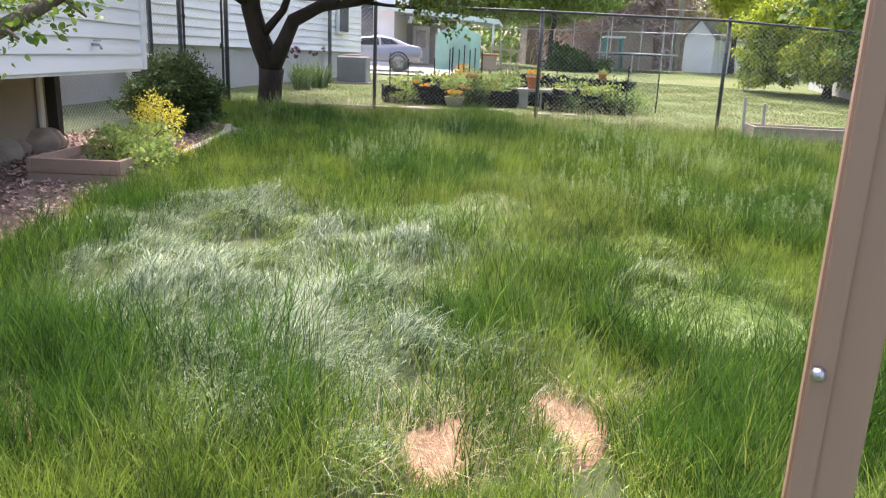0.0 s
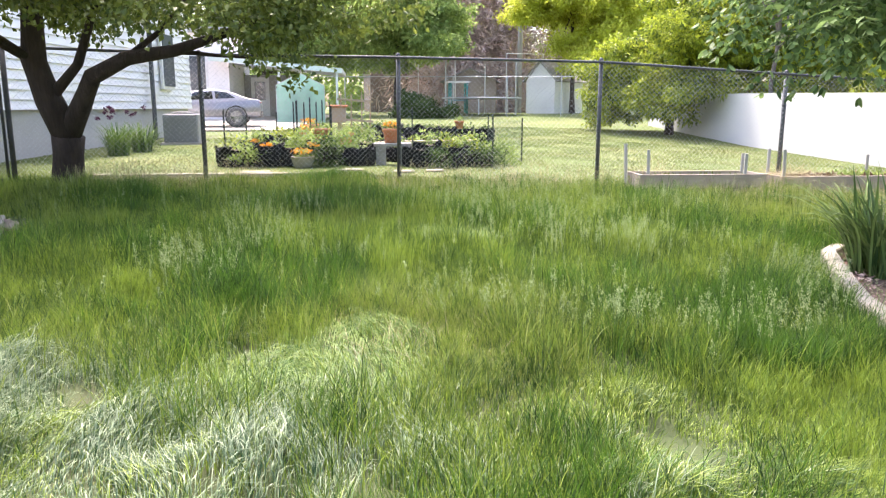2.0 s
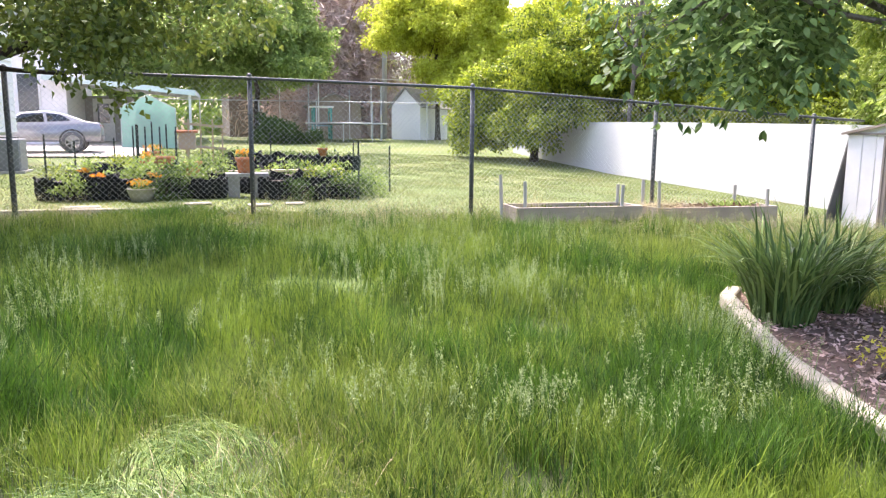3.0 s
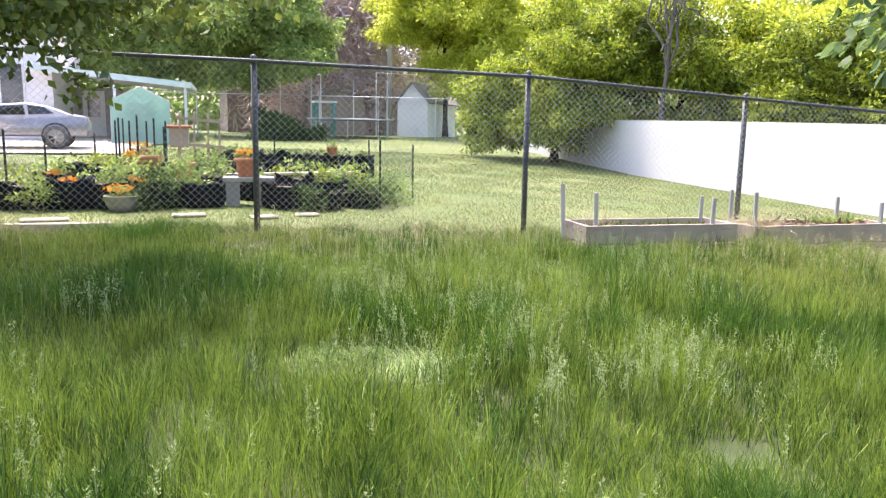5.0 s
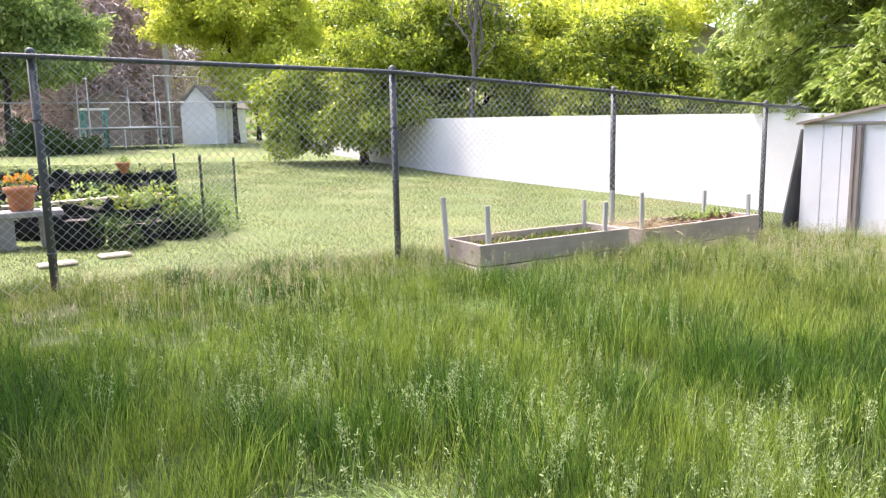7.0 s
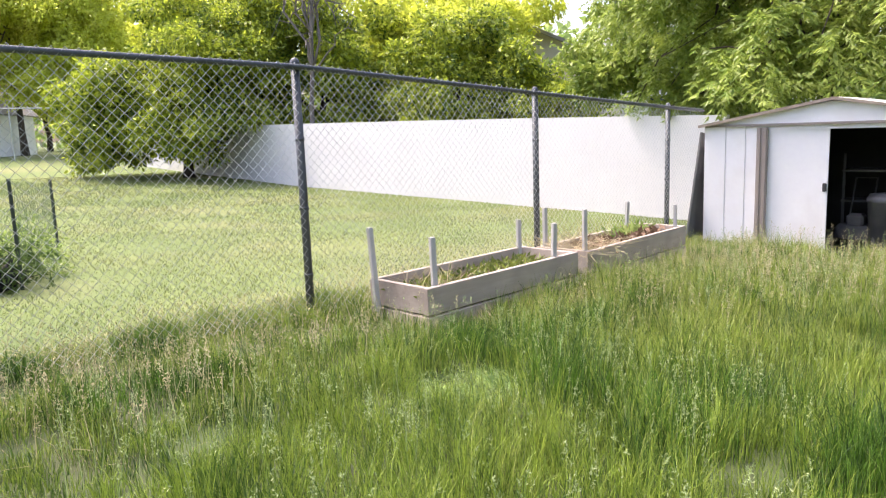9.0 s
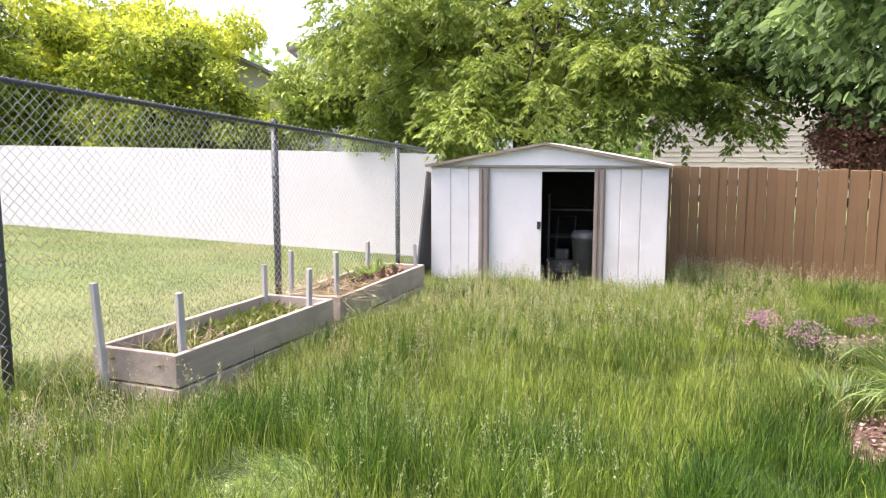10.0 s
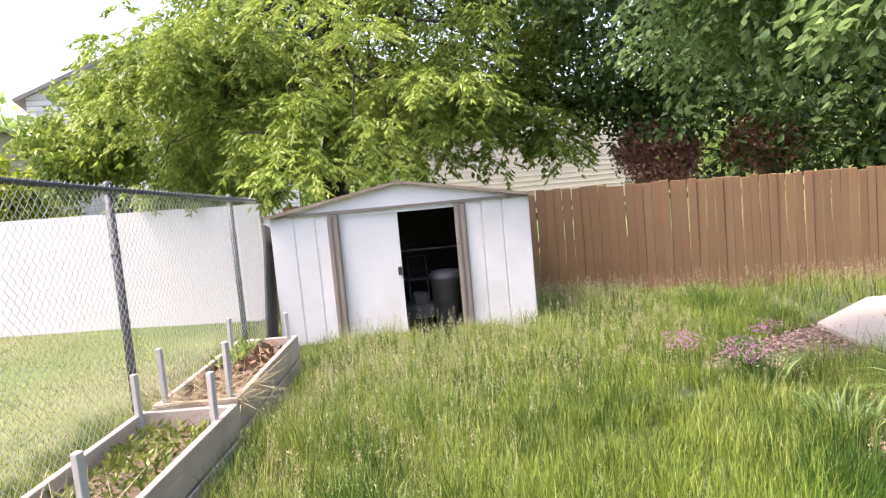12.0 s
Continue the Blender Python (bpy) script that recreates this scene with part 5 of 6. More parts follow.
def leafy(name, label, category, blobs, n, per, spread, size, mat, seed, droop=0.0, ratio=.5, stems=6):
    rr = np.random.default_rng(seed)
    t = thing(name, label, category)
    c = blobs[0][0]
    g = ground_z(c[0], c[1])
    s = Shape()
    rg = random.Random(seed)
    for k in range(stems):
        b = rg.choice(blobs)
        e = Vector(b[0]) + Vector((rg.uniform(-.7, .7) * b[1][0], rg.uniform(-.7, .7) * b[1][1], rg.uniform(-.3, .7) * b[1][2]))
        s.tube(wander((c[0] + rg.uniform(-.05, .05), c[1] + rg.uniform(-.05, .05), g - .02), e, 4, rg, .04), taper(.012, .004, 4), 5)
    part("stem", s, M_BARK, t, smooth=True)
    part("leaves", fast_mesh("leaves", *simple_crown(rr, blobs, n, per, spread, size, ratio, droop, .35, .08), mat), mat, t)


leafy("planter_weeds", "leafy green weeds growing in the planter box", "plant", [((-2.55, 5.6, .12), (.3, .3, .14)), ((-2.22, 5.5, .0), (.2, .34, .16)), ((-2.5, 6.0, .12), (.3, .3, .18))], 330, 7, .04, .055, L_FAR, 61)
leafy("golden_shrub", "golden-yellow leaved shrub beside the planter", "shrub", [((-2.52, 6.45, .04), (.3, .34, .24)), ((-2.72, 6.9, .2), (.2, .2, .26)), ((-2.35, 6.2, -.06), (.26, .28, .14)), ((-2.95, 7.0, .3), (.14, .14, .24))], 330, 7, .035, .036, L_GOLD, 62)
leafy("yew_bush", "dense dark green clipped bush by the house corner", "bush", [((-3.4, 8.6, .40), (.52, .5, .48)), ((-3.6, 8.45, .22), (.45, .42, .36))], 4300, 9, .045, .055, L_YEW, 63, ratio=.35)
leafy("golden_groundcover", "small golden-leaved plant in the island bed", "plant", [((4.66, 5.4, -.12), (.24, .22, .1)), ((4.9, 5.15, -.12), (.28, .24, .1))], 200, 7, .03, .04, L_GOLD, 64)


def strap_leaf(lean, length, width):
    """One arching keeled leaf, growing from the origin towards +x."""
    v, t, steps = [], [], 8
    x = z = 0.0
    for k in range(steps + 1):
        f = k / steps
        w = width * .5 * (.75 + .25 * math.sin(math.pi * f)) * (1 - .94 * f ** 3)
        a = lean * (.22 + 1.5 * f ** 1.6)
        keel = w * .45
        v += [(x - keel * math.cos(a), -w, z + keel * math.sin(a)), (x, 0, z), (x - keel * math.cos(a), w, z + keel * math.sin(a))]
        x += math.sin(a) * length / steps
        z += math.cos(a) * length / steps
    for k in range(steps):
        i = 3 * k
        t += [(i, i + 3, i + 4), (i, i + 4, i + 1), (i + 1, i + 4, i + 5), (i + 1, i + 5, i + 2)]
    return np.array(v), np.array(t)


STRAP_MESHES = {}


def strap_clump(label, x, y, n, seed, height, spread, mat, name="strap_leaf_clump", width=.034):
    rr = random.Random(seed)
    key = (round(height, 2), width, mat.name)
    if key not in STRAP_MESHES:
        STRAP_MESHES[key] = [fast_mesh("leaf", *strap_leaf(spread * (.12 + .9 * (k / 13) ** .8), height * rr.uniform(.75, 1.1), width * rr.uniform(.8, 1.2)), mat, smooth=True) for k in range(14)]
    ob = thing(name, label, "plant", (x, y, ground_z(x, y)))
    for i in range(n):
        leaf = new("leaf", STRAP_MESHES[key][rr.randrange(14)])
        leaf.parent = ob
        turn = rr.uniform(0, 360)
        r0 = .21 * rr.random() ** .5
        a = math.radians(turn + rr.uniform(-60, 60))
        size = rr.uniform(.7, 1.12)
        leaf.matrix_local = pose(r0 * math.cos(a), r0 * math.sin(a), -.02, rr.uniform(-9, 9), rr.uniform(-6, 6), turn) @ Matrix.Diagonal((size, size, size, 1))
    return ob


strap_clump("arching clump of dark green strap leaves at the kerb", 5.06, 6.66, 340, 71, .92, 1.2, L_IRIS, width=.025)
strap_clump("arching clump of dark green strap leaves before the ash trunk", 5.80, 7.0, 400, 72, .86, 1.6, L_IRIS, width=.023)
strap_clump("low clump of green strap leaves in the island bed", 7.5, 7.55, 70, 73, .34, 1.2, L_IRIS, width=.022)
strap_clump("low clump of green strap leaves in the island bed", 6.3, 7.55, 90, 74, .34, 1.2, L_IRIS, width=.022)
iris = strap_clump("iris clump with dark purple flowers beyond the fence", -4.35, 17.2, 170, 75, .75, .95, L_IRIS, "iris_clump", .03)
strap_clump("iris clump with dark purple flowers beyond the fence", -4.2, 18.3, 150, 76, .75, .95, L_IRIS, "iris_clump", .03)
M_PURPLE = material("dark_purple_petal", (.05, .012, .04), (.14, .04, .10), .6, 6, bump=0, per_island=.6, translucent=.2)
M_PINK = material("pink_petal", (.45, .18, .36), (.62, .36, .52), .6, 6, bump=0, per_island=.8, translucent=.25)


def blooms(name, label, centre, radii, n, size, mat, seed, parent=None):
    rr = np.random.default_rng(seed)
    P = np.array(centre) + unit(rr.normal(size=(n, 3))) * np.array(radii) * (rr.random(n) ** .4)[:, None]
    P = np.repeat(P, 5, 0)
    v, t = leaf_arrays(P, rr.normal(size=P.shape) + np.array([0, 0, .4]), rr.normal(size=P.shape), size * rr.uniform(.7, 1.2, len(P)), size * .7)
    if parent:
        return part(name, fast_mesh(name, v, t, mat), mat, parent, label)
    return tagged(new(name, fast_mesh(name, v, t, mat)), label, "flowers", kind="stuff")


flower_rng = random.Random(80)
for k in range(16):
    place = (flower_rng.uniform(-.45, .45), flower_rng.uniform(-.5, .5), flower_rng.uniform(.72, 1.0))
    blooms("flower", "dark purple iris flower", place, (.03, .03, .03), 3, .06, M_PURPLE, 80 + k, iris)
leafy("moss_phlox", "low mound of pink moss phlox flowers at the bed edge", "flowers", [((7.72, 7.55, -.14), (.26, .2, .12))], 160, 6, .03, .03, L_IRIS, 65)
blooms("phlox_bloom", "pink moss phlox flowers", (7.72, 7.55, -.1), (.26, .2, .1), 200, .017, M_PINK, 81)
blooms("phlox_bloom", "pale pink moss phlox flowers", (8.3, 7.85, -.12), (.26, .18, .08), 130, .016, M_PINK, 82)
blooms("phlox_bloom", "pink flowers among the mulch", (8.6, 7.0, -.14), (.2, .18, .06), 70, .016, M_PINK, 83)

slab_poly = [(9.6, 6.05), (11.0, 4.75), (11.0, 2.7), (6.9, 2.7), (7.0, 5.75), (8.2, 6.2)]
sl = Shape()
sl.v += [Vector((x, y, ground_z(x, y) + dz)) for dz in (-.1, .065) for x, y in slab_poly]
sl.f += [[5, 4, 3, 2, 1, 0], [6, 7, 8, 9, 10, 11]] + [[i, (i + 1) % 6, 6 + (i + 1) % 6, 6 + i] for i in range(6)]
solid("concrete_slab", sl, M_CONCRETE, "pale concrete slab between the bed and the board fence", "slab", "structure", bevel=.01)


# ---- shed contents, leaning sheet, bed litter ----
def in_shed(x, y, z):
    return pose(*SHED_AT, 0, 0, SHED_TURN) @ Vector((x, y, z))


M_SHEET = material("dark_grey_sheet", (0.07, 0.07, 0.075), (0.15, 0.145, 0.14), 0.8, 3, fine=30, bump=.3)
sheet = Shape().beam((10.62, 12.02, ground_z(10.5, 12) - .05), (10.95, 11.98, 1.05), .5, .03, (0, 1, 0))
solid("leaning_sheet", sheet, M_SHEET, "dark grey sheet leaning between the shed and the fence", "sheet", bevel=.006)
rack = thing("shed_shelf", "dim metal shelf inside the shed", "shelf", SHED_AT, SHED_TURN)
M_DIM = material("dull_grey_metal", (.12, .12, .12), (.22, .22, .22), .5, 6, metal=.3, bump=.1)
for z in (.55, .95):
    part("board", Shape().box((1.9, 1.4, z), (1.0, .4, .025)), M_DIM, rack)
for x in (1.42, 2.38):
    part("leg", Shape().box((x, 1.25, .6), (.03, .03, 1.15)), M_DIM, rack)
bin_at = in_shed(2.02, .62, .05)
solid("dustbin", Shape().lathe(bin_at, [(.001, 0), (.17, 0), (.2, .55), (.215, .56), (.215, .60), (.18, .66), (.001, .68)], 18), M_DIM, "dull grey dustbin in the dark shed", "bin", smooth=True)
mow = thing("lawn_mower", "dark lawn mower stored in the shed", "mower", SHED_AT, SHED_TURN)
part("deck", Shape().lathe((1.68, .75, .14), [(.001, .16), (.2, .16), (.25, .1), (.25, 0)], 14), M_SHEET, mow, smooth=True)
part("engine", Shape().box((1.68, .75, .36), (.2, .24, .16)), M_SHEET, mow, bevel=.03)
for dx in (-.2, .2):
    for dy in (-.2, .2):
        w = part("wheel", Shape().lathe((0, 0, -.02), [(.001, 0), (.09, 0), (.09, .04), (.001, .04)], 14), M_SHEET, mow)
        w.matrix_local = pose(1.68 + dx * 1.25, .75 + dy, .13, 0, 90, 0)
part("handle", Shape().tube([(1.55, .95, .25), (1.55, 1.35, .85), (1.8, 1.35, .85), (1.8, .95, .25)], .012, 6), M_DIM, mow)


def litter(seed, cx, cy, l, w, n, z, mat, name, label, size, up):
    rr = np.random.default_rng(seed)
    x, y = cx + rr.uniform(-.5, .5, n) * l, cy + rr.uniform(-.5, .5, n) * w
    P = np.stack([x, y, z + rr.uniform(0, .05, n)], 1)
    D = rr.normal(size=P.shape) * np.array([1, 1, .4]) + np.array([0, 0, up])
    v, t = leaf_arrays(P, D, rr.normal(size=P.shape), size * rr.uniform(.5, 1.5, n), (.004 if mat is M_DRY else size * .3) if up else size * .5, .1, .0)
    tagged(new(name, fast_mesh(name, v, t, mat)), label, "plant litter", kind="stuff")


M_DEAD = material("dead_brown_leaf", (.12, .07, .04), (.34, .22, .14), .8, 5, bump=0, per_island=.9)
litter(91, 8.0, 11.6, 1.4, .44, 520, .03, M_DEAD, "dead_leaves", "crumpled dead brown leaves in the raised bed", .1, 0)
litter(92, 7.2, 11.56, .7, .62, 300, .06, M_DRY, "dry_stems", "dry pale stems hanging over the raised bed", .28, .25)
litter(93, 6.9, 11.55, .3, .66, 200, .09, M_DRY, "dry_stems", "dry pale stems at the end of the raised bed", .25, .2)
litter(94, 5.6, 11.56, 1.7, .5, 800, .04, L_MAPLE, "bed_weeds", "green weeds and grass in the raised bed", .075, .9)
litter(95, 5.0, 11.56, .4, .45, 70, .05, M_DRY, "dry_stems", "dry pale stems standing in the raised bed", .3, 1.2)
litter(96, 8.3, 11.74, .8, .2, 160, .05, L_FAR, "bed_weeds", "green weeds in the raised bed", .1, .6)


# ---- neighbour's vegetable garden ----
M_BAG = material("black_fabric", (.006, .006, .008), (.028, .028, .032), .95, spec=.15, scale=6, fine=60, bump=.5)
M_TERRA = material("terracotta", (.42, .15, .075), (.55, .24, .13), .8, 6, fine=40, bump=.2)
M_ORANGE = material("marigold_petal", (.75, .26, .01), (.9, .48, .03), .6, 6, bump=0, per_island=.7, translucent=.25)
M_POTSOIL = material("potting_soil", (.035, .025, .02), (.09, .065, .05), .95, 10, bump=.6)
M_PALEWOOD = material("pale_wood", (.42, .32, .22), (.58, .47, .35), .8, 5, stretch=(.2, 1, 1), bump=.3)
M_BLOCK = material("concrete_block", (.22, .21, .20), (.36, .35, .33), .9, 5, bump=.4)


def grow_bag(x, y, r, h, seed, plant=None):
    rg = random.Random(seed)
    g = ground_z(x, y)
    b = thing("grow_bag", "black fabric grow bag with vegetable seedlings" if plant else "black fabric grow bag filled with soil", "grow bag", (x, y, g), rg.uniform(0, 360), "grow bags in the vegetable garden")
    s = Shape().lathe((0, 0, 0), [(.001, 0), (r * .95, 0), (r * 1.04, h * .35), (r, h * .9), (r * 1.03, h), (r * .97, h), (r * .94, h * .86)], 18)
    for v in s.v:
        k = 1 + .2 * noise.noise((v.x * 6 + seed, v.y * 6, v.z * 7))
        v.x, v.y, v.z = v.x * k, v.y * k, v.z * (1 + .3 * noise.noise((v.x * 6, v.y * 6, seed)))
    part("bag", s, M_BAG, b, smooth=True)
    part("soil", Shape().lathe((0, 0, h * .84), [(.001, .015), (r * .5, .02), (r * .95, 0)], 14), M_POTSOIL, b, smooth=True)
    if plant:
        mat, size, tall, n = plant
        rr = np.random.default_rng(seed)
        v, t = simple_crown(rr, [((0, 0, h + tall * .4), (r * .9, r * .9, tall * .6))], n, 6, .05, size, .5, .1, .2, .05)
        tagged(part("foliage", fast_mesh("foliage", v, t, mat), mat, b), kind="stuff")
    return b


spots = []
rgb = random.Random(17)
for x in np.arange(-1.55, 3.3, .56).tolist():
    spots.append((x, 14.75 + .05 * rgb.random() + (.0 if x < 2.6 else .35)))
    if x < 2.8:
        spots.append((x + .2, 15.6 + .2 * rgb.random()))
    spots.append((x + .1, 16.6 + .2 * rgb.random()))
for k, (x, y) in enumerate(spots):
    if 1.05 < x < 1.75 and y < 15.3:
        continue
    plant = (L_FAR, .07, .22, 22) if k % 3 == 1 else ((L_SHRUB, .06, .2, 18) if k % 5 == 0 else None)
    grow_bag(x + rgb.uniform(-.05, .05), y, rgb.uniform(.24, .31), rgb.uniform(.22, .38), k, plant)
for k in range(5):
    grow_bag(-1.4 + .5 * k, 17.7 + .1 * (k % 2), .28, .36, 80 + k)
    grow_bag(.9 + .5 * k, 18.2 - .1 * (k % 2), .28, .4, 90 + k, (L_DARK, .05, .08, 10) if k % 2 else None)
for k in range(7):
    grow_bag(1.0 + .48 * k, 20.6 + .1 * (k % 2), .27, .46, 60 + k, (L_DARK, .05, .08, 14))


def flower_pot(x, y, z, r, h, flower=True, seed=1):
    p = thing("flower_pot", "terracotta pot of orange marigolds" if flower else "terracotta pot with a green seedling", "flower pot", (x, y, z), group="terracotta pots")
    part("pot", Shape().lathe((0, 0, 0), [(.001, 0), (r * .72, 0), (r * .92, h * .78), (r * 1.06, h * .78), (r * 1.1, h), (r * .98, h), (r * .9, h * .85)], 20), M_TERRA, p, smooth=True)
    part("soil", Shape().lathe((0, 0, h * .86), [(.001, 0), (r * .94, 0)], 14), M_POTSOIL, p)
    rr = np.random.default_rng(seed)
    lv = simple_crown(rr, [((0, 0, h + .03), (r, r, .07))], 30, 6, .03, .05, .4, 0, .2, 0)
    part("leaves", fast_mesh("leaves", *lv, L_FAR), L_FAR, p)
    if flower:
        tagged(blooms("flower_heads", "bright orange marigold heads", (0, 0, h + .08), (r * 1.0, r * 1.0, .06), 34, .035, M_ORANGE, seed, p), kind="stuff")


bench_z = ground_z(1.3, 14.95) + .40
bench = thing("block_stand", "weathered slab on concrete blocks holding a flower pot", "plant stand", (1.3, 14.95, ground_z(1.3, 14.95)))
for dx in (-.22, .22):
    part("block", Shape().box((dx, 0, .17), (.19, .38, .34)), M_BLOCK, bench, bevel=.008)
part("slab", Shape().box((0, 0, .37), (.7, .42, .06)), M_BLOCK, bench, bevel=.008)
flower_pot(1.27, 14.95, bench_z, .15, .26, True, 3)
plank_z = ground_z(2, 16) + .36
pl = thing("plank_bench", "long pale plank laid across grow bags", "plank")
part("board", Shape().beam((.3, 15.95, plank_z), (3.0, 16.35, plank_z + .03), .22, .03), M_PALEWOOD, pl)
for x in (.5, 2.8):
    part("block", Shape().box((x, 16.15, plank_z / 2 + .03), (.2, .3, plank_z - .04)), M_BLOCK, pl)
flower_pot(-.1, 16.4, ground_z(0, 16) + .32, .17, .28, False, 4)
flower_pot(-.42, 16.6, ground_z(0, 16) + .30, .13, .22, True, 5)
flower_pot(-.5, 18.5, ground_z(0, 18) + .3, .2, .3, True, 6)
flower_pot(3.2, 20.5, ground_z(3, 20) + .46, .12, .2, False, 7)
def bowl_pot(x, y, r, h, seed):
    """Round pale pot, half hidden by what grows in it."""
    p = thing("bowl_pot", "pale patterned bowl pot of orange marigolds", "flower pot", (x, y, ground_z(x, y)))
    part("pot", Shape().lathe((0, 0, 0), [(.001, 0), (r * .7, 0), (r * .95, h * .5), (r, h * .9), (r * 1.06, h * .92), (r * 1.06, h), (r * .94, h), (r * .9, h * .86)], 20), M_BLOCK, p, smooth=True)
    part("soil", Shape().lathe((0, 0, h * .88), [(.001, 0), (r * .92, 0)], 14), M_POTSOIL, p)
    rr = np.random.default_rng(seed)
    part("leaves", fast_mesh("leaves", *simple_crown(rr, [((0, 0, h + .03), (r * 1.1, r * 1.1, .08))], 40, 6, .03, .05, .4, 0, .2, 0), L_FAR), L_FAR, p)
    tagged(blooms("flower_heads", "bright orange marigold heads", (0, 0, h + .09), (r * 1.05, r * 1.05, .05), 46, .035, M_ORANGE, seed, p), kind="stuff")


bowl_pot(-.30, 14.38, .2, .2, 21)
flower_pot(.42, 15.35, ground_z(.4, 15.3) + .32, .15, .24, False, 22)
stand = thing("block_stand", "concrete block under a terracotta pot", "plant stand", (.42, 15.35, ground_z(.42, 15.35)))
part("block", Shape().box((0, 0, .16), (.4, .3, .32)), M_BLOCK, stand, bevel=.01)
for k, (x, y, a, b, c, n) in enumerate(((3.0, 15.0, .5, .35, .28, 190), (3.4, 15.6, .4, .4, .3, 160), (2.1, 14.5, .35, .22, .2, 120), (.1, 14.45, .3, .2, .34, 150), (-1.3, 14.5, .3, .22, .22, 110), (.75, 15.9, .4, .3, .4, 160), (2.3, 16.9, .6, .4, .3, 170))):
    leafy("garden_weeds", "straggling green weeds between the grow bags", "plant", [((x, y, ground_z(x, y) + c * .7), (a, b, c))], n, 6, .05, .06, (L_DARK, L_FAR, L_DARK)[k % 3], 120 + k, ratio=.4)


for x, y, s in ((-.95, 14.68, 11), (-1.35, 15.7, 12), (-.15, 14.65, 13)):
    blooms("marigold", "orange marigolds planted in a grow bag", (x, y, ground_z(x, y) + .38), (.13, .12, .04), 22, .035, M_ORANGE, s)

trellis = thing("trellis", "pale wooden ladder trellis among the vegetables", "trellis")
for x in (.26, .48, .70, .88):
    part("upright", Shape().beam((x, 17.2 + .1 * x, .02), (x + .02, 17.2 + .1 * x, 1.36 - .1 * (x > .8)), .035, .03), M_PALEWOOD, trellis)
for z in (.36, .82, 1.24):
    part("rung", Shape().beam((.2, 17.18, z + .03), (.96, 17.26, z - .03), .03, .045), M_PALEWOOD, trellis)
leafy("climbing_beans", "young climbing beans on the trellis", "plant", [((.6, 17.3, .45), (.36, .22, .42))], 150, 6, .05, .07, L_FAR, 66)
leafy("tomato_seedlings", "bushy green vegetable plants in the garden", "plant", [((-.3, 14.9, .42), (.3, .25, .28)), ((.4, 14.8, .4), (.35, .25, .25))], 220, 6, .05, .07, L_FAR, 67)
leafy("herb_row", "pale green herbs behind the grow bags", "plant", [((-.9, 17.8, .35), (.9, .4, .25)), ((2.6, 15.9, .38), (.5, .3, .16))], 260, 6, .06, .07, L_SHRUB, 68)

M_UPOST = material("dark_green_steel_stake", (.02, .03, .028), (.05, .065, .06), .5, 8, metal=.3, bump=.1)
for x, y, h in [(3.17, 14.9, 1.0), (4.05, 16.5, .9), (3.6, 18.2, .9), (1.9, 19.2, 1.0), (-1.75, 15.0, 1.0), (-1.6, 16.5, .85), (-1.25, 18.6, .85), (-.9, 19.6, 1.1), (-.62, 16.9, 1.15), (-.5, 17.2, 1.1), (-.36, 17.0, 1.2), (-.25, 17.3, 1.1), (-.1, 16.9, 1.15), (.15, 15.6, 1.05), (.02, 17.6, 1.1), (-.75, 17.5, 1.1)]:
    g = ground_z(x, y)
    st = thing("garden_stake", "thin dark green steel garden stake", "stake", (x, y, g), group="garden stakes")
    part("stake", Shape().box((0, 0, h / 2 - .1), (.028, .014, h + .2)), M_UPOST, st)
net = thing("garden_netting", "light green wire netting round the vegetables", "fence")
V = [link_fabric(a, b, ground_z(*a), ground_z(*b), ground_z(*a) + .85, ground_z(*b) + .85, .1, .0018) for a, b in (((3.17, 14.9), (4.05, 16.5)), ((4.05, 16.5), (3.6, 18.2)), ((-1.75, 15.0), (-1.6, 16.5)))]
M_NET = material("green_wire", (.10, .17, .12), (.18, .26, .18), .5, 8, bump=0)
tagged(part("wire_mesh", fast_mesh("wire_mesh", *join(V), M_NET), M_NET, net), kind="stuff")
box = thing("bird_box", "small wooden box with a red roof on a post", "bird box", (.15, 19.0, ground_z(.2, 19)))
part("post", Shape().box((0, 0, .3), (.06, .06, .62)), M_PALEWOOD, box)
part("box", Shape().box((0, 0, .78), (.34, .3, .36)), M_PALEWOOD, box, bevel=.01)
part("roof", Shape().box((0, 0, .98), (.46, .4, .06)), M_TERRA, box, "dull red roof", bevel=.02)


# ---- drive, car, car port and the house behind ----
def build_drive():
    s = Shape()
    ys = [26.6, 30, 33, 36, 39, 43]
    for y in ys:
        for x in (-12, -1.9 + .06 * (y - 27)):
            s.v.append(Vector((x, y, ground_z(x, y) + .05)))
    for i in range(len(ys) - 1):
        s.f.append([2 * i, 2 * i + 1, 2 * i + 3, 2 * i + 2])
    solid("driveway", s, M_CONCRETE, "sunlit pale concrete driveway", "driveway", "structure")


build_drive()


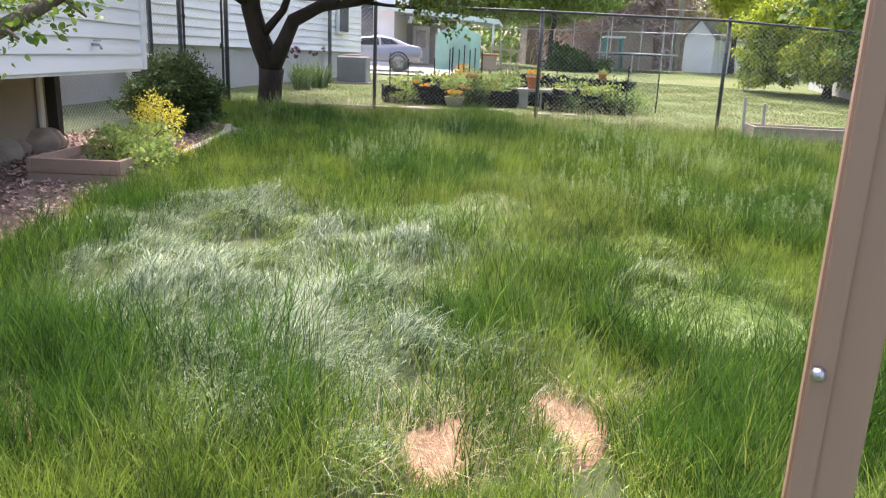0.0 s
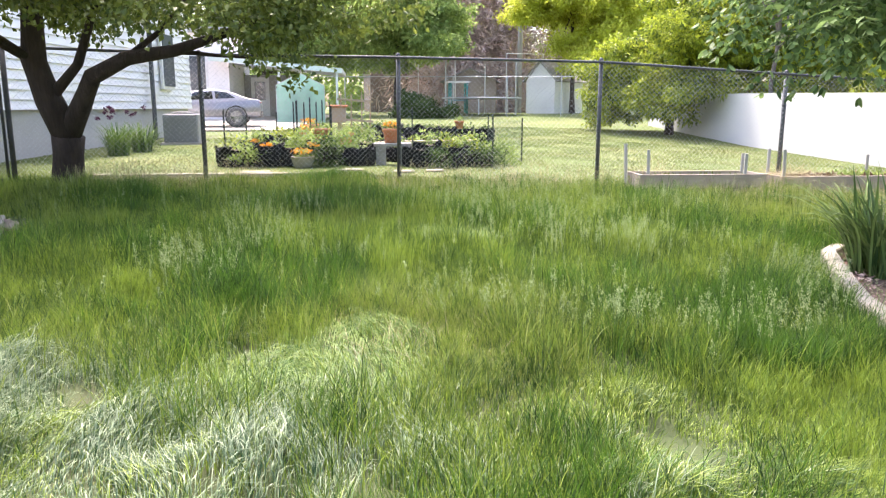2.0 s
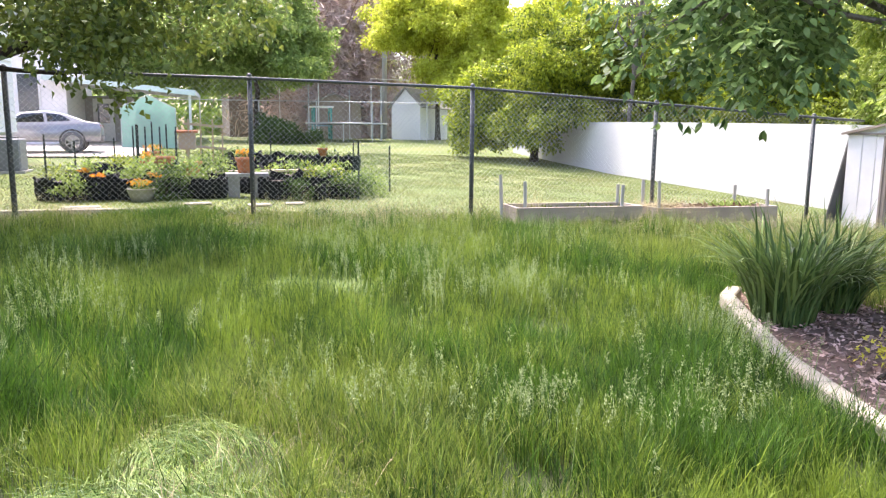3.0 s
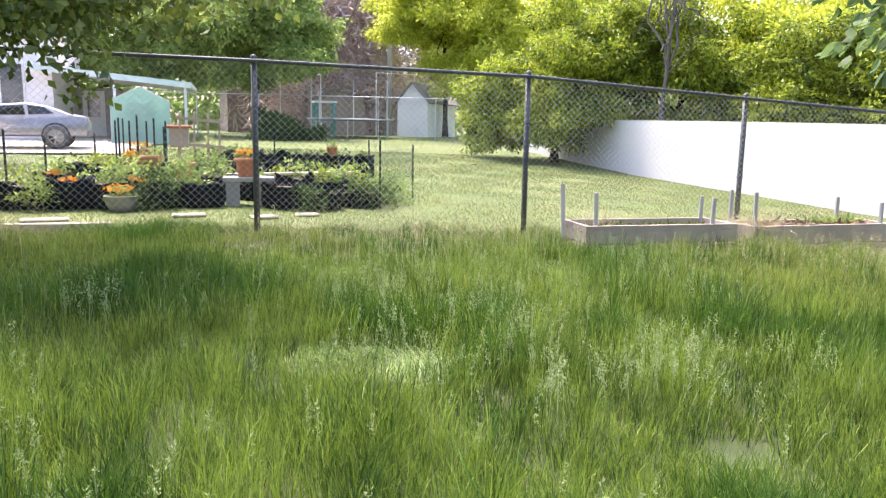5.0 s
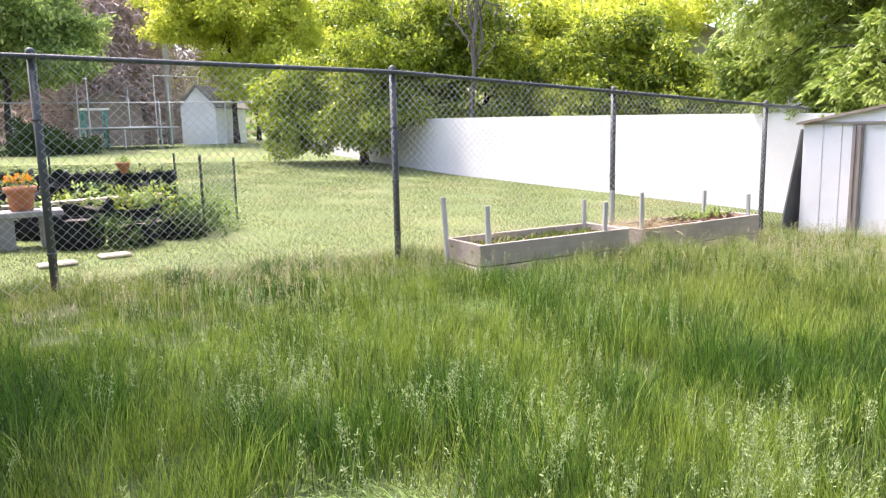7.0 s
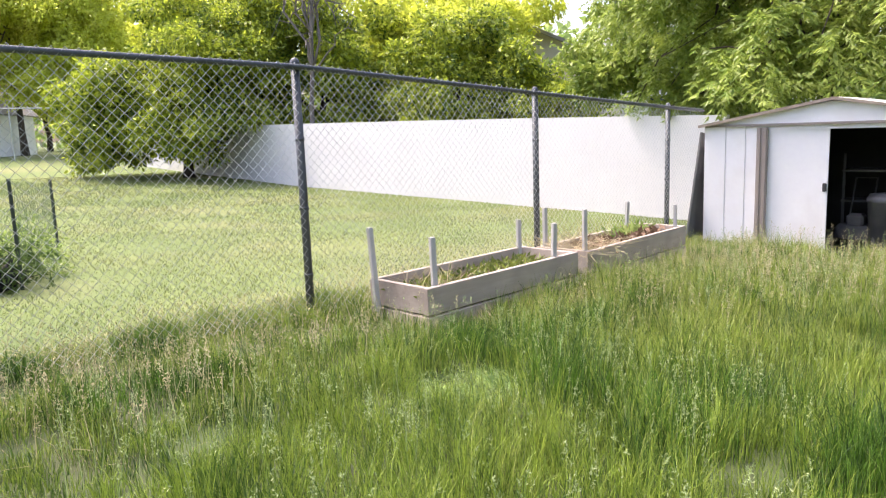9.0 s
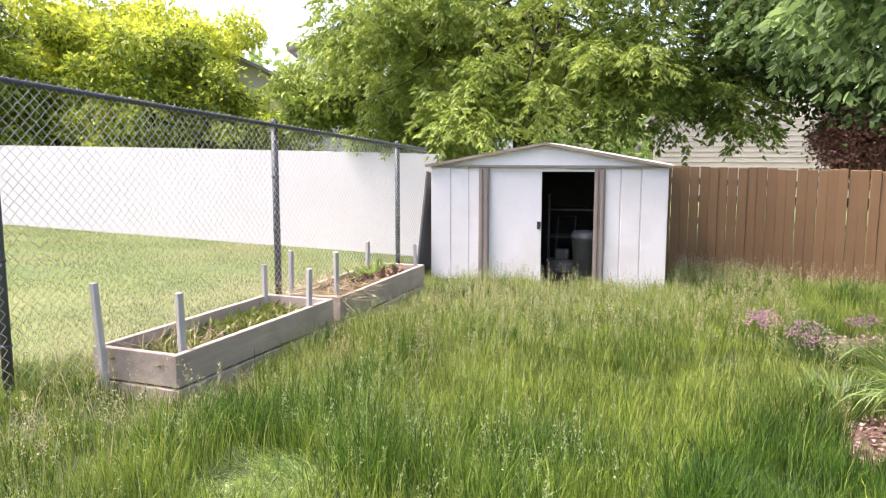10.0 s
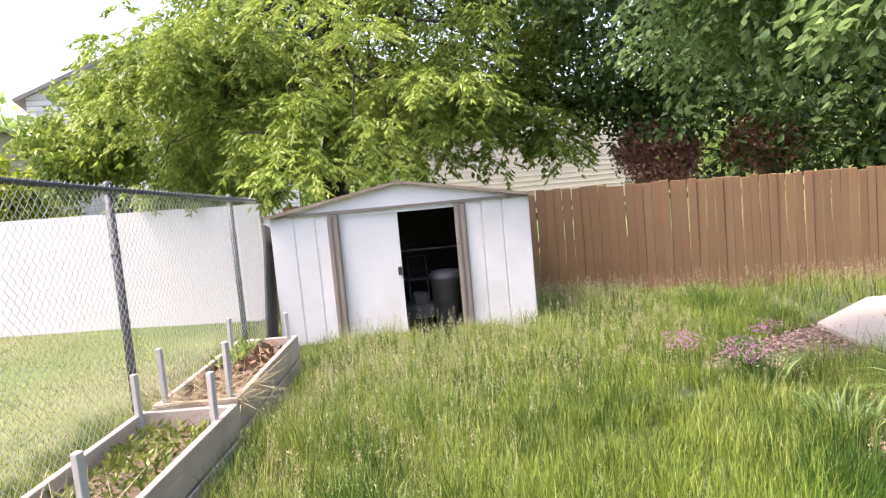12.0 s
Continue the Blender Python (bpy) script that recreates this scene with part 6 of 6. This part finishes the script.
def build_car():
    cx, cy = -5.3, 29.35
    car = thing("car", "silver coupe parked on the driveway", "car", (cx, cy, ground_z(cx, cy) + .06), 6)
    paint = material("silver_car_paint", (.24, .24, .26), (.32, .32, .34), .3, 2, metal=.5, bump=0)
    dark = glass("car_glass", (.015, .018, .02))
    # side outline, nose towards -x
    prof = [(-2.2, .32), (-2.22, .55), (-2.1, .68), (-1.2, .82), (-.75, .9), (-.1, 1.26), (.55, 1.33), (1.1, 1.24), (1.75, 1.0), (2.12, .96), (2.2, .75), (2.15, .35)]
    s = Shape()
    ws = [.78 if z > 1.1 else (.86 if z > .85 else .9) for x, z in prof]
    for sgn in (-1, 1):
        for (x, z), w in zip(prof, ws):
            s.v.append(Vector((x, sgn * (w - (.14 if z > 1.1 else 0)), z)))
    n = len(prof)
    s.f.append(list(range(n)))
    s.f.append([n + i for i in range(n)][::-1])
    for i in range(n):
        j = (i + 1) % n
        s.f.append([i, n + i, n + j, j])
    part("body", s, paint, car, bevel=.05, smooth=True)
    for sg in (-1, 1):
        g = Shape()
        y = sg * .79
        g.v += [Vector((-.55, y * 1.06, .95)), Vector((.55, y * 1.06, .97)), Vector((.5, y * .92, 1.24)), Vector((-.08, y * .92, 1.21))]
        g.f.append([0, 1, 2, 3])
        g.v += [Vector((.64, y * 1.06, .98)), Vector((1.3, y * 1.06, 1.02)), Vector((1.02, y * .93, 1.2)), Vector((.6, y * .92, 1.24))]
        g.f.append([4, 5, 6, 7])
        for v in g.v:
            v.y += sg * .03
        part("side_window", g, dark, car, "dark side windows")
        for x in (-1.38, 1.32):
            wh = part("wheel", Shape().lathe((0, 0, -.11), [(.22, 0), (.31, .01), (.33, .05), (.33, .17), (.31, .21), (.22, .22)], 24), M_SHEET, car, "black tyre", smooth=True)
            wh.matrix_local = pose(x, sg * .82, .33, 90, 0, 0)
            rim = Shape().lathe((0, 0, 0), [(.22, -.08), (.22, .1), (.2, .1), (.2, .06)], 20)
            for k in range(7):
                a = 2 * math.pi * k / 7
                rim.beam((.03 * math.cos(a), .03 * math.sin(a), .09 * -sg), (.21 * math.cos(a), .21 * math.sin(a), .09 * -sg), .045, .02)
            part("rim", rim, M_CHROME, wh, "bright spoked alloy rim")
            arch = Shape().lathe((0, 0, 0), [(.34, -.05), (.39, -.05), (.39, .05), (.34, .05)], 20)
            part("wheel_arch", arch, M_DARK, car).matrix_local = pose(x, sg * .86, .36, 90, 0, 0)
        part("tail_light", Shape().box((2.1, sg * .68, .83), (.16, .3, .12)), material("red_lamp", (.35, .02, .02), (.4, .03, .03), .2, 5, bump=0), car, bevel=.02)
    part("rear_window", Shape().face((1.22, -.58, 1.17), (1.22, .58, 1.17), (1.78, .66, 1.01), (1.78, -.66, 1.01)), dark, car)
    part("bumper", Shape().box((2.14, 0, .45), (.14, 1.7, .22)), M_SHEET, car, bevel=.04)


build_car()


def build_back_house():
    h = thing("render_house", "white rendered house with a flat car port by the driveway", "house")
    g = ground_z(-6, 37)
    M_STUCCO = material("white_stucco", (.74, .70, .71), (.84, .81, .81), .85, 1.5, fine=60, bump=.3)
    part("wall", Shape().box((-10.5, 39.5, g + 1.9), (10, 6, 4.0)), M_STUCCO, h)
    part("roof", Shape().box((-10.5, 39.5, g + 4.0), (10.8, 6.8, .22)), M_FOUND2, h)
    w = part("window", Shape().box((-6.9, 36.47, g + 2.1), (.9, .08, 1.7)), M_SIDING, h, "tall narrow window")
    part("pane", Shape().box((-6.9, 36.42, g + 2.1), (.74, .04, 1.5)), glass("window_glass", (.05, .06, .07)), w)
    part("downpipe", Shape().tube([(-7.9, 36.4, g), (-7.9, 36.4, g + 3.9)], .06, 8), M_GALV, h)
    M_GREYWALL = material("grey_wall", (.30, .28, .27), (.38, .36, .34), .85, 2, bump=.2)
    part("porch_wall", Shape().box((-3.9, 40.6, g + 1.1), (3.2, .2, 2.2)), M_GREYWALL, h, "shaded grey wall under the car port")
    door = part("door", Shape().box((-4.7, 40.47, g + 1.05), (.9, .06, 2.05)), M_SIDING, h)
    part("pane", Shape().box((-4.7, 40.42, g + 1.4), (.5, .03, .9)), glass("door_glass", (.05, .06, .07)), door)
    part("carport_roof", Shape().beam((-6.2, 38.2, 3.24), (-.35, 38.2, 2.72), 5.2, .16), M_STUCCO, h, "white flat car port roof")
    part("fascia", Shape().beam((-6.2, 35.56, 3.22), (-.35, 35.56, 2.7), .05, .22), material("pale_green_fascia", (.52, .60, .56), (.62, .69, .64), .5, 3, bump=.05), h, "pale green fascia")
    for x in (-.6, -3.2):
        part("carport_post", Shape().box((x, 35.8, 1.5), (.1, .1, 2.3)), M_SIDING, h)


build_back_house()
ac = thing("air_conditioner", "grey outdoor air conditioning unit beside the house", "air conditioner", (-3.86, 20.75, ground_z(-4.1, 20.7)), 4)
M_AC = material("grey_ac_steel", (.20, .20, .215), (.27, .27, .28), .5, 5, metal=.2, bump=.1)
part("cabinet", Shape().box((0, 0, .40), (.84, .84, .72)), M_AC, ac, bevel=.03)
for k in range(9):
    part("louvre", Shape().box((0, -.43, .1 + k * .07), (.74, .02, .018)), M_AC, ac)
part("top_grille", Shape().lathe((0, 0, .77), [(.36, 0), (.36, .02), (.1, .05), (.001, .05)], 20), M_SHEET, ac)
part("base", Shape().box((0, 0, .0), (1.0, 1.0, .1)), M_CONCRETE, ac)
irish = thing("wheelie_bin", "dark brown bins beside the driveway", "bin", (-2.9, 35.0, ground_z(-2.9, 35)))
part("body", Shape().box((0, 0, .5), (.55, .6, 1.0)), M_DARK, irish, bevel=.04)
part("lid", Shape().box((0, 0, 1.03), (.6, .66, .08)), M_SHEET, irish, bevel=.02)


def build_greenhouse():
    g = ground_z(-1.8, 34.2)
    gh = thing("greenhouse_tent", "small translucent mint-green plastic greenhouse", "greenhouse", (-2.12, 34.2, g), 6)
    film = material("mint_plastic_film", (.36, .56, .48), (.50, .70, .61), .35, 3, fine=20, bump=.3, translucent=.45)
    s = Shape()
    w, d, e, p = 1.0, .85, 1.55, 2.05
    s.v += [Vector(q) for q in ((-w, -d, 0), (w, -d, 0), (w, -d, e), (0, -d, p), (-w, -d, e), (-w, d, 0), (w, d, 0), (w, d, e), (0, d, p), (-w, d, e))]
    s.f += [[0, 1, 2, 3, 4], [9, 8, 7, 6, 5], [1, 6, 7, 2], [5, 0, 4, 9], [4, 3, 8, 9], [3, 2, 7, 8]]
    part("cover", s, film, gh)
    for y in (-d - .01, d + .01):
        part("frame", Shape().tube([(-w, y, 0), (-w, y, e), (0, y, p), (w, y, e), (w, y, 0)], .018, 6), M_WIRE, gh, "thin tube frame")
    part("door_flap", Shape().box((0, -d - .03, .72), (.9, .02, 1.4)), film, gh, "zipped door flap")


build_greenhouse()


# ---- far end of the neighbour's lawn ----
def gable_shed(name, label, x, y, w, d, eave, peak, wall, roof, turn=0, door=None):
    g = ground_z(x, y)
    t = thing(name, label, "shed", (x, y, g), turn)
    s = Shape()
    s.v += [Vector(q) for q in ((-w / 2, -d / 2, 0), (w / 2, -d / 2, 0), (w / 2, -d / 2, eave), (0, -d / 2, peak), (-w / 2, -d / 2, eave), (-w / 2, d / 2, 0), (w / 2, d / 2, 0), (w / 2, d / 2, eave), (0, d / 2, peak), (-w / 2, d / 2, eave))]
    s.f += [[0, 1, 2, 3, 4], [9, 8, 7, 6, 5], [1, 6, 7, 2], [5, 0, 4, 9]]
    part("wall", s, wall, t)
    for sg in (-1, 1):
        a, b = Vector((0, 0, peak + .05)), Vector((sg * (w / 2 + .2), 0, eave - .08))
        part("roof", Shape().box((0, 0, 0), (1, 1, 1), 0, Matrix.Translation((a + b) / 2) @ Matrix.Rotation(math.atan2(a.z - b.z, abs(b.x)) * sg, 4, 'Y') @ Matrix.Diagonal(((b - a).length, d + .4, .08, 1))), roof, t)
    if door:
        part("door", Shape().box((door, -d / 2 - .03, .95), (1.0, .05, 1.9)), roof, t)


M_GREYROOF = material("grey_shingle", (.20, .185, .175), (.32, .30, .28), .9, 4, fine=40, bump=.5)
M_TANWALL = material("brown_grey_board", (.24, .19, .165), (.33, .27, .24), .85, 2, stretch=(1, 1, .2), bump=.3)
gable_shed("brown_shed", "brown-grey garden shed at the far end of the lawn", 7.75, 52.5, 3.5, 3, 2.1, 2.85, M_TANWALL, M_GREYROOF, -10)
gable_shed("white_garage", "white gabled garage with a grey roof at the far lawn", 12.6, 48.2, 1.9, 4.4, 2.0, 3.05, M_SIDING, M_GREYROOF, -38)
gable_shed("far_house", "brown house with a grey roof beyond the far trees", 8.6, 66, 16, 9, 3.6, 6.0, material("brick_wall", (.13, .10, .085), (.21, .165, .145), .9, 2, fine=30, bump=.3), M_GREYROOF, 4)
ff = thing("far_fence", "thin chain-link fence across the far lawn", "fence")
for k in range(7):
    x = -3.5 + 3.0 * k
    part("post", Shape().tube([(x, 43.5 - .1 * x, .3), (x, 43.5 - .1 * x, 2.75)], .03, 6), M_WIRE, ff)
part("top_rail", Shape().tube([(-6, 44.1, 2.75), (18, 41.7, 2.75)], .025, 6), M_WIRE, ff)
part("wire_mesh", fast_mesh("wire_mesh", *link_fabric((-6, 44.1), (16, 41.9), .6, .7, 2.0, 2.0, .3, .004), M_WIRE), M_WIRE, ff)
tramp = thing("trampoline", "round trampoline with a pale rim and net poles", "trampoline", (7.4, 44.8, ground_z(7.4, 44.8)))
M_BLUE = material("blue_vinyl", (.16, .30, .42), (.24, .40, .52), .5, 4, bump=.1)
ring = [(2.3 * math.cos(a), 2.3 * math.sin(a), .95) for a in np.linspace(0, 2 * math.pi, 25).tolist()]
part("rim", Shape().tube(ring, .05, 6), M_WIRE, tramp, "pale grey tube rim")
part("mat", Shape().lathe((0, 0, .9), [(.001, 0), (2.2, 0)], 24), M_SHEET, tramp)
for k in range(6):
    a = 2 * math.pi * k / 6 + .3
    part("leg", Shape().tube([(2.3 * math.cos(a), 2.3 * math.sin(a), 0), (2.3 * math.cos(a), 2.3 * math.sin(a), 3.0 if k % 2 else .95)], .035, 6), M_WIRE, tramp)
play = thing("play_set", "small teal and red plastic climbing frame", "play set", (6.3, 47.5, ground_z(6.3, 47.5)))
M_TEAL = material("teal_plastic", (.05, .25, .24), (.08, .33, .30), .4, 4, bump=0)
for x in (-.5, .5):
    for y in (-.5, .5):
        part("post", Shape().box((x, y, .9), (.12, .12, 1.9)), M_TEAL, play)
part("deck", Shape().box((0, 0, .8), (1.1, 1.1, .08)), M_BLUE, play)
part("side_panel", Shape().box((.55, 0, 1.2), (.06, 1.0, .7)), M_TERRA, play, "dull red side panel")
part("roof", Shape().box((0, 0, 1.9), (1.3, 1.3, .1)), M_SIDING, play)
for k, (x, y) in enumerate(((5.2, 50), (10.4, 47.2))):
    sw = thing("swing_frame", "white tubular swing frame on the far lawn", "swing", (x, y, ground_z(x, y)), 10 * k)
    part("frame", Shape().tube([(-1.2, 0, 0), (-1.2, 0, 3.6), (1.2, 0, 3.6), (1.2, 0, 0)], .035, 6), M_SIDING, sw)
pole = thing("utility_pole", "tall pale wooden utility pole beyond the lawn", "pole", (11.0, 52, ground_z(11, 52)))
part("pole", Shape().tube([(0, 0, 0), (.1, 0, 12)], [.2, .14], 10), M_STAKE, pole, smooth=True)


# ---- houses beyond the boundary ----
def far_house(label, x, y, w, d, eave, peak, wall, turn, windows):
    t = thing("distant_house", label, "house", (x, y, -.3), turn)
    s = Shape()
    s.v += [Vector(q) for q in ((-w / 2, -d / 2, 0), (w / 2, -d / 2, 0), (w / 2, -d / 2, eave), (0, -d / 2, peak), (-w / 2, -d / 2, eave), (-w / 2, d / 2, 0), (w / 2, d / 2, 0), (w / 2, d / 2, eave), (0, d / 2, peak), (-w / 2, d / 2, eave))]
    s.f += [[0, 1, 2, 3, 4], [9, 8, 7, 6, 5], [1, 6, 7, 2], [5, 0, 4, 9]]
    part("wall", s, wall, t)
    z = .3
    while z < eave:
        part("siding_board", Shape().box((0, -d / 2 - .012, z), (w, .03, .012)).box((-w / 2 - .012, 0, z), (.03, d, .012)), M_GREYROOF, t)
        z += .2
    for sg in (-1, 1):
        a, b = Vector((0, 0, peak + .06)), Vector((sg * (w / 2 + .35), 0, eave - .12))
        part("roof", Shape().box((0, 0, 0), (1, 1, 1), 0, Matrix.Translation((a + b) / 2) @ Matrix.Rotation(math.atan2(a.z - b.z, abs(b.x)) * sg, 4, 'Y') @ Matrix.Diagonal(((b - a).length, d + .6, .12, 1))), M_GREYROOF, t)
    for wx, wz in windows:
        f = part("window", Shape().box((wx, -d / 2 - .03, wz), (1.1, .08, 1.2)), M_SIDING, t, "white window frame")
        part("pane", Shape().box((wx, -d / 2 - .07, wz), (.95, .03, 1.05)), glass("far_glass", (.06, .07, .08)), f)


M_TAN = material("tan_lap_siding", (.52, .46, .38), (.62, .56, .47), .7, 1.5, bump=.1)
far_house("tan sided gabled house beyond the white wall", 26.5, 27.0, 8, 7, 3.6, 5.4, M_TAN, -58, ((-2, 2.2), (1.5, 2.2)))
far_house("white two-storey house behind the tall tree", 33.5, 21.5, 9, 9, 5.8, 7.8, M_SIDING, -68, ((-2, 4.6), (2, 4.6), (-2, 2.0)))
far_house("tan sided house beyond the board fence", 38, 6.0, 9, 12, 3.0, 5.0, M_TAN, -90, ())


# ---- distance ----
def build_far_woods():
    rr = np.random.default_rng(99)
    blobs = []
    for k in range(34):
        a = radians(-45 + 5.2 * k)
        d = rr.uniform(72, 90)
        blobs.append(((d * math.sin(a), d * math.cos(a), rr.uniform(2.5, 4.5)), (6.5, 6.5, rr.uniform(4, 7))))
    v, t = simple_crown(rr, blobs, 7000, 7, .7, .9, .6, .3, .5, .05)
    tagged(new("far_woods", fast_mesh("far_woods", v, t, L_FAR)), "hazy green tree line in the distance", "trees", kind="stuff")


build_far_woods()


for x, y, w in ((-1.0, 13.5, .5), (.55, 13.75, .4), (1.45, 13.6, .34), (2.0, 13.9, .3)):
    solid("stepping_stone", Shape().box((x, y, ground_z(x, y) + .02), (w, .2, .035), 8), M_KERB, "pale flat stepping stone in front of the vegetables", "stone", bevel=.015)
solid("mow_strip", Shape().beam((-3.3, 12.75, ground_z(-3.3, 12.7) + .04), (-.2, 12.75, ground_z(-.2, 12.7) + .04), .12, .1), M_KERB, "pale concrete strip along the foot of the fence", "edging", "structure", bevel=.01)

# ---- tan post beside the start ----
def build_post():
    post = thing("awning_post", "tan painted wooden post of a porch", "post", (1.675, 0.40, 0), -20)
    part("post", Shape().box((0, 0, 0.9), (0.102, 0.102, 2.9)), M_POST, post, bevel=.004)
    part("cover_strip", Shape().box((-.028, -.056, 0.9), (0.036, 0.014, 2.9)), M_POST, post, bevel=.003)
    part("bolt", Shape().lathe((0, 0, 0), [(.001, .02), (.008, .02), (.012, .012), (.012, 0)], 8), M_CHROME, post, "zinc bolt head", smooth=True).matrix_local = pose(-.033, -.066, .546, 90, 0, 0)


build_post()
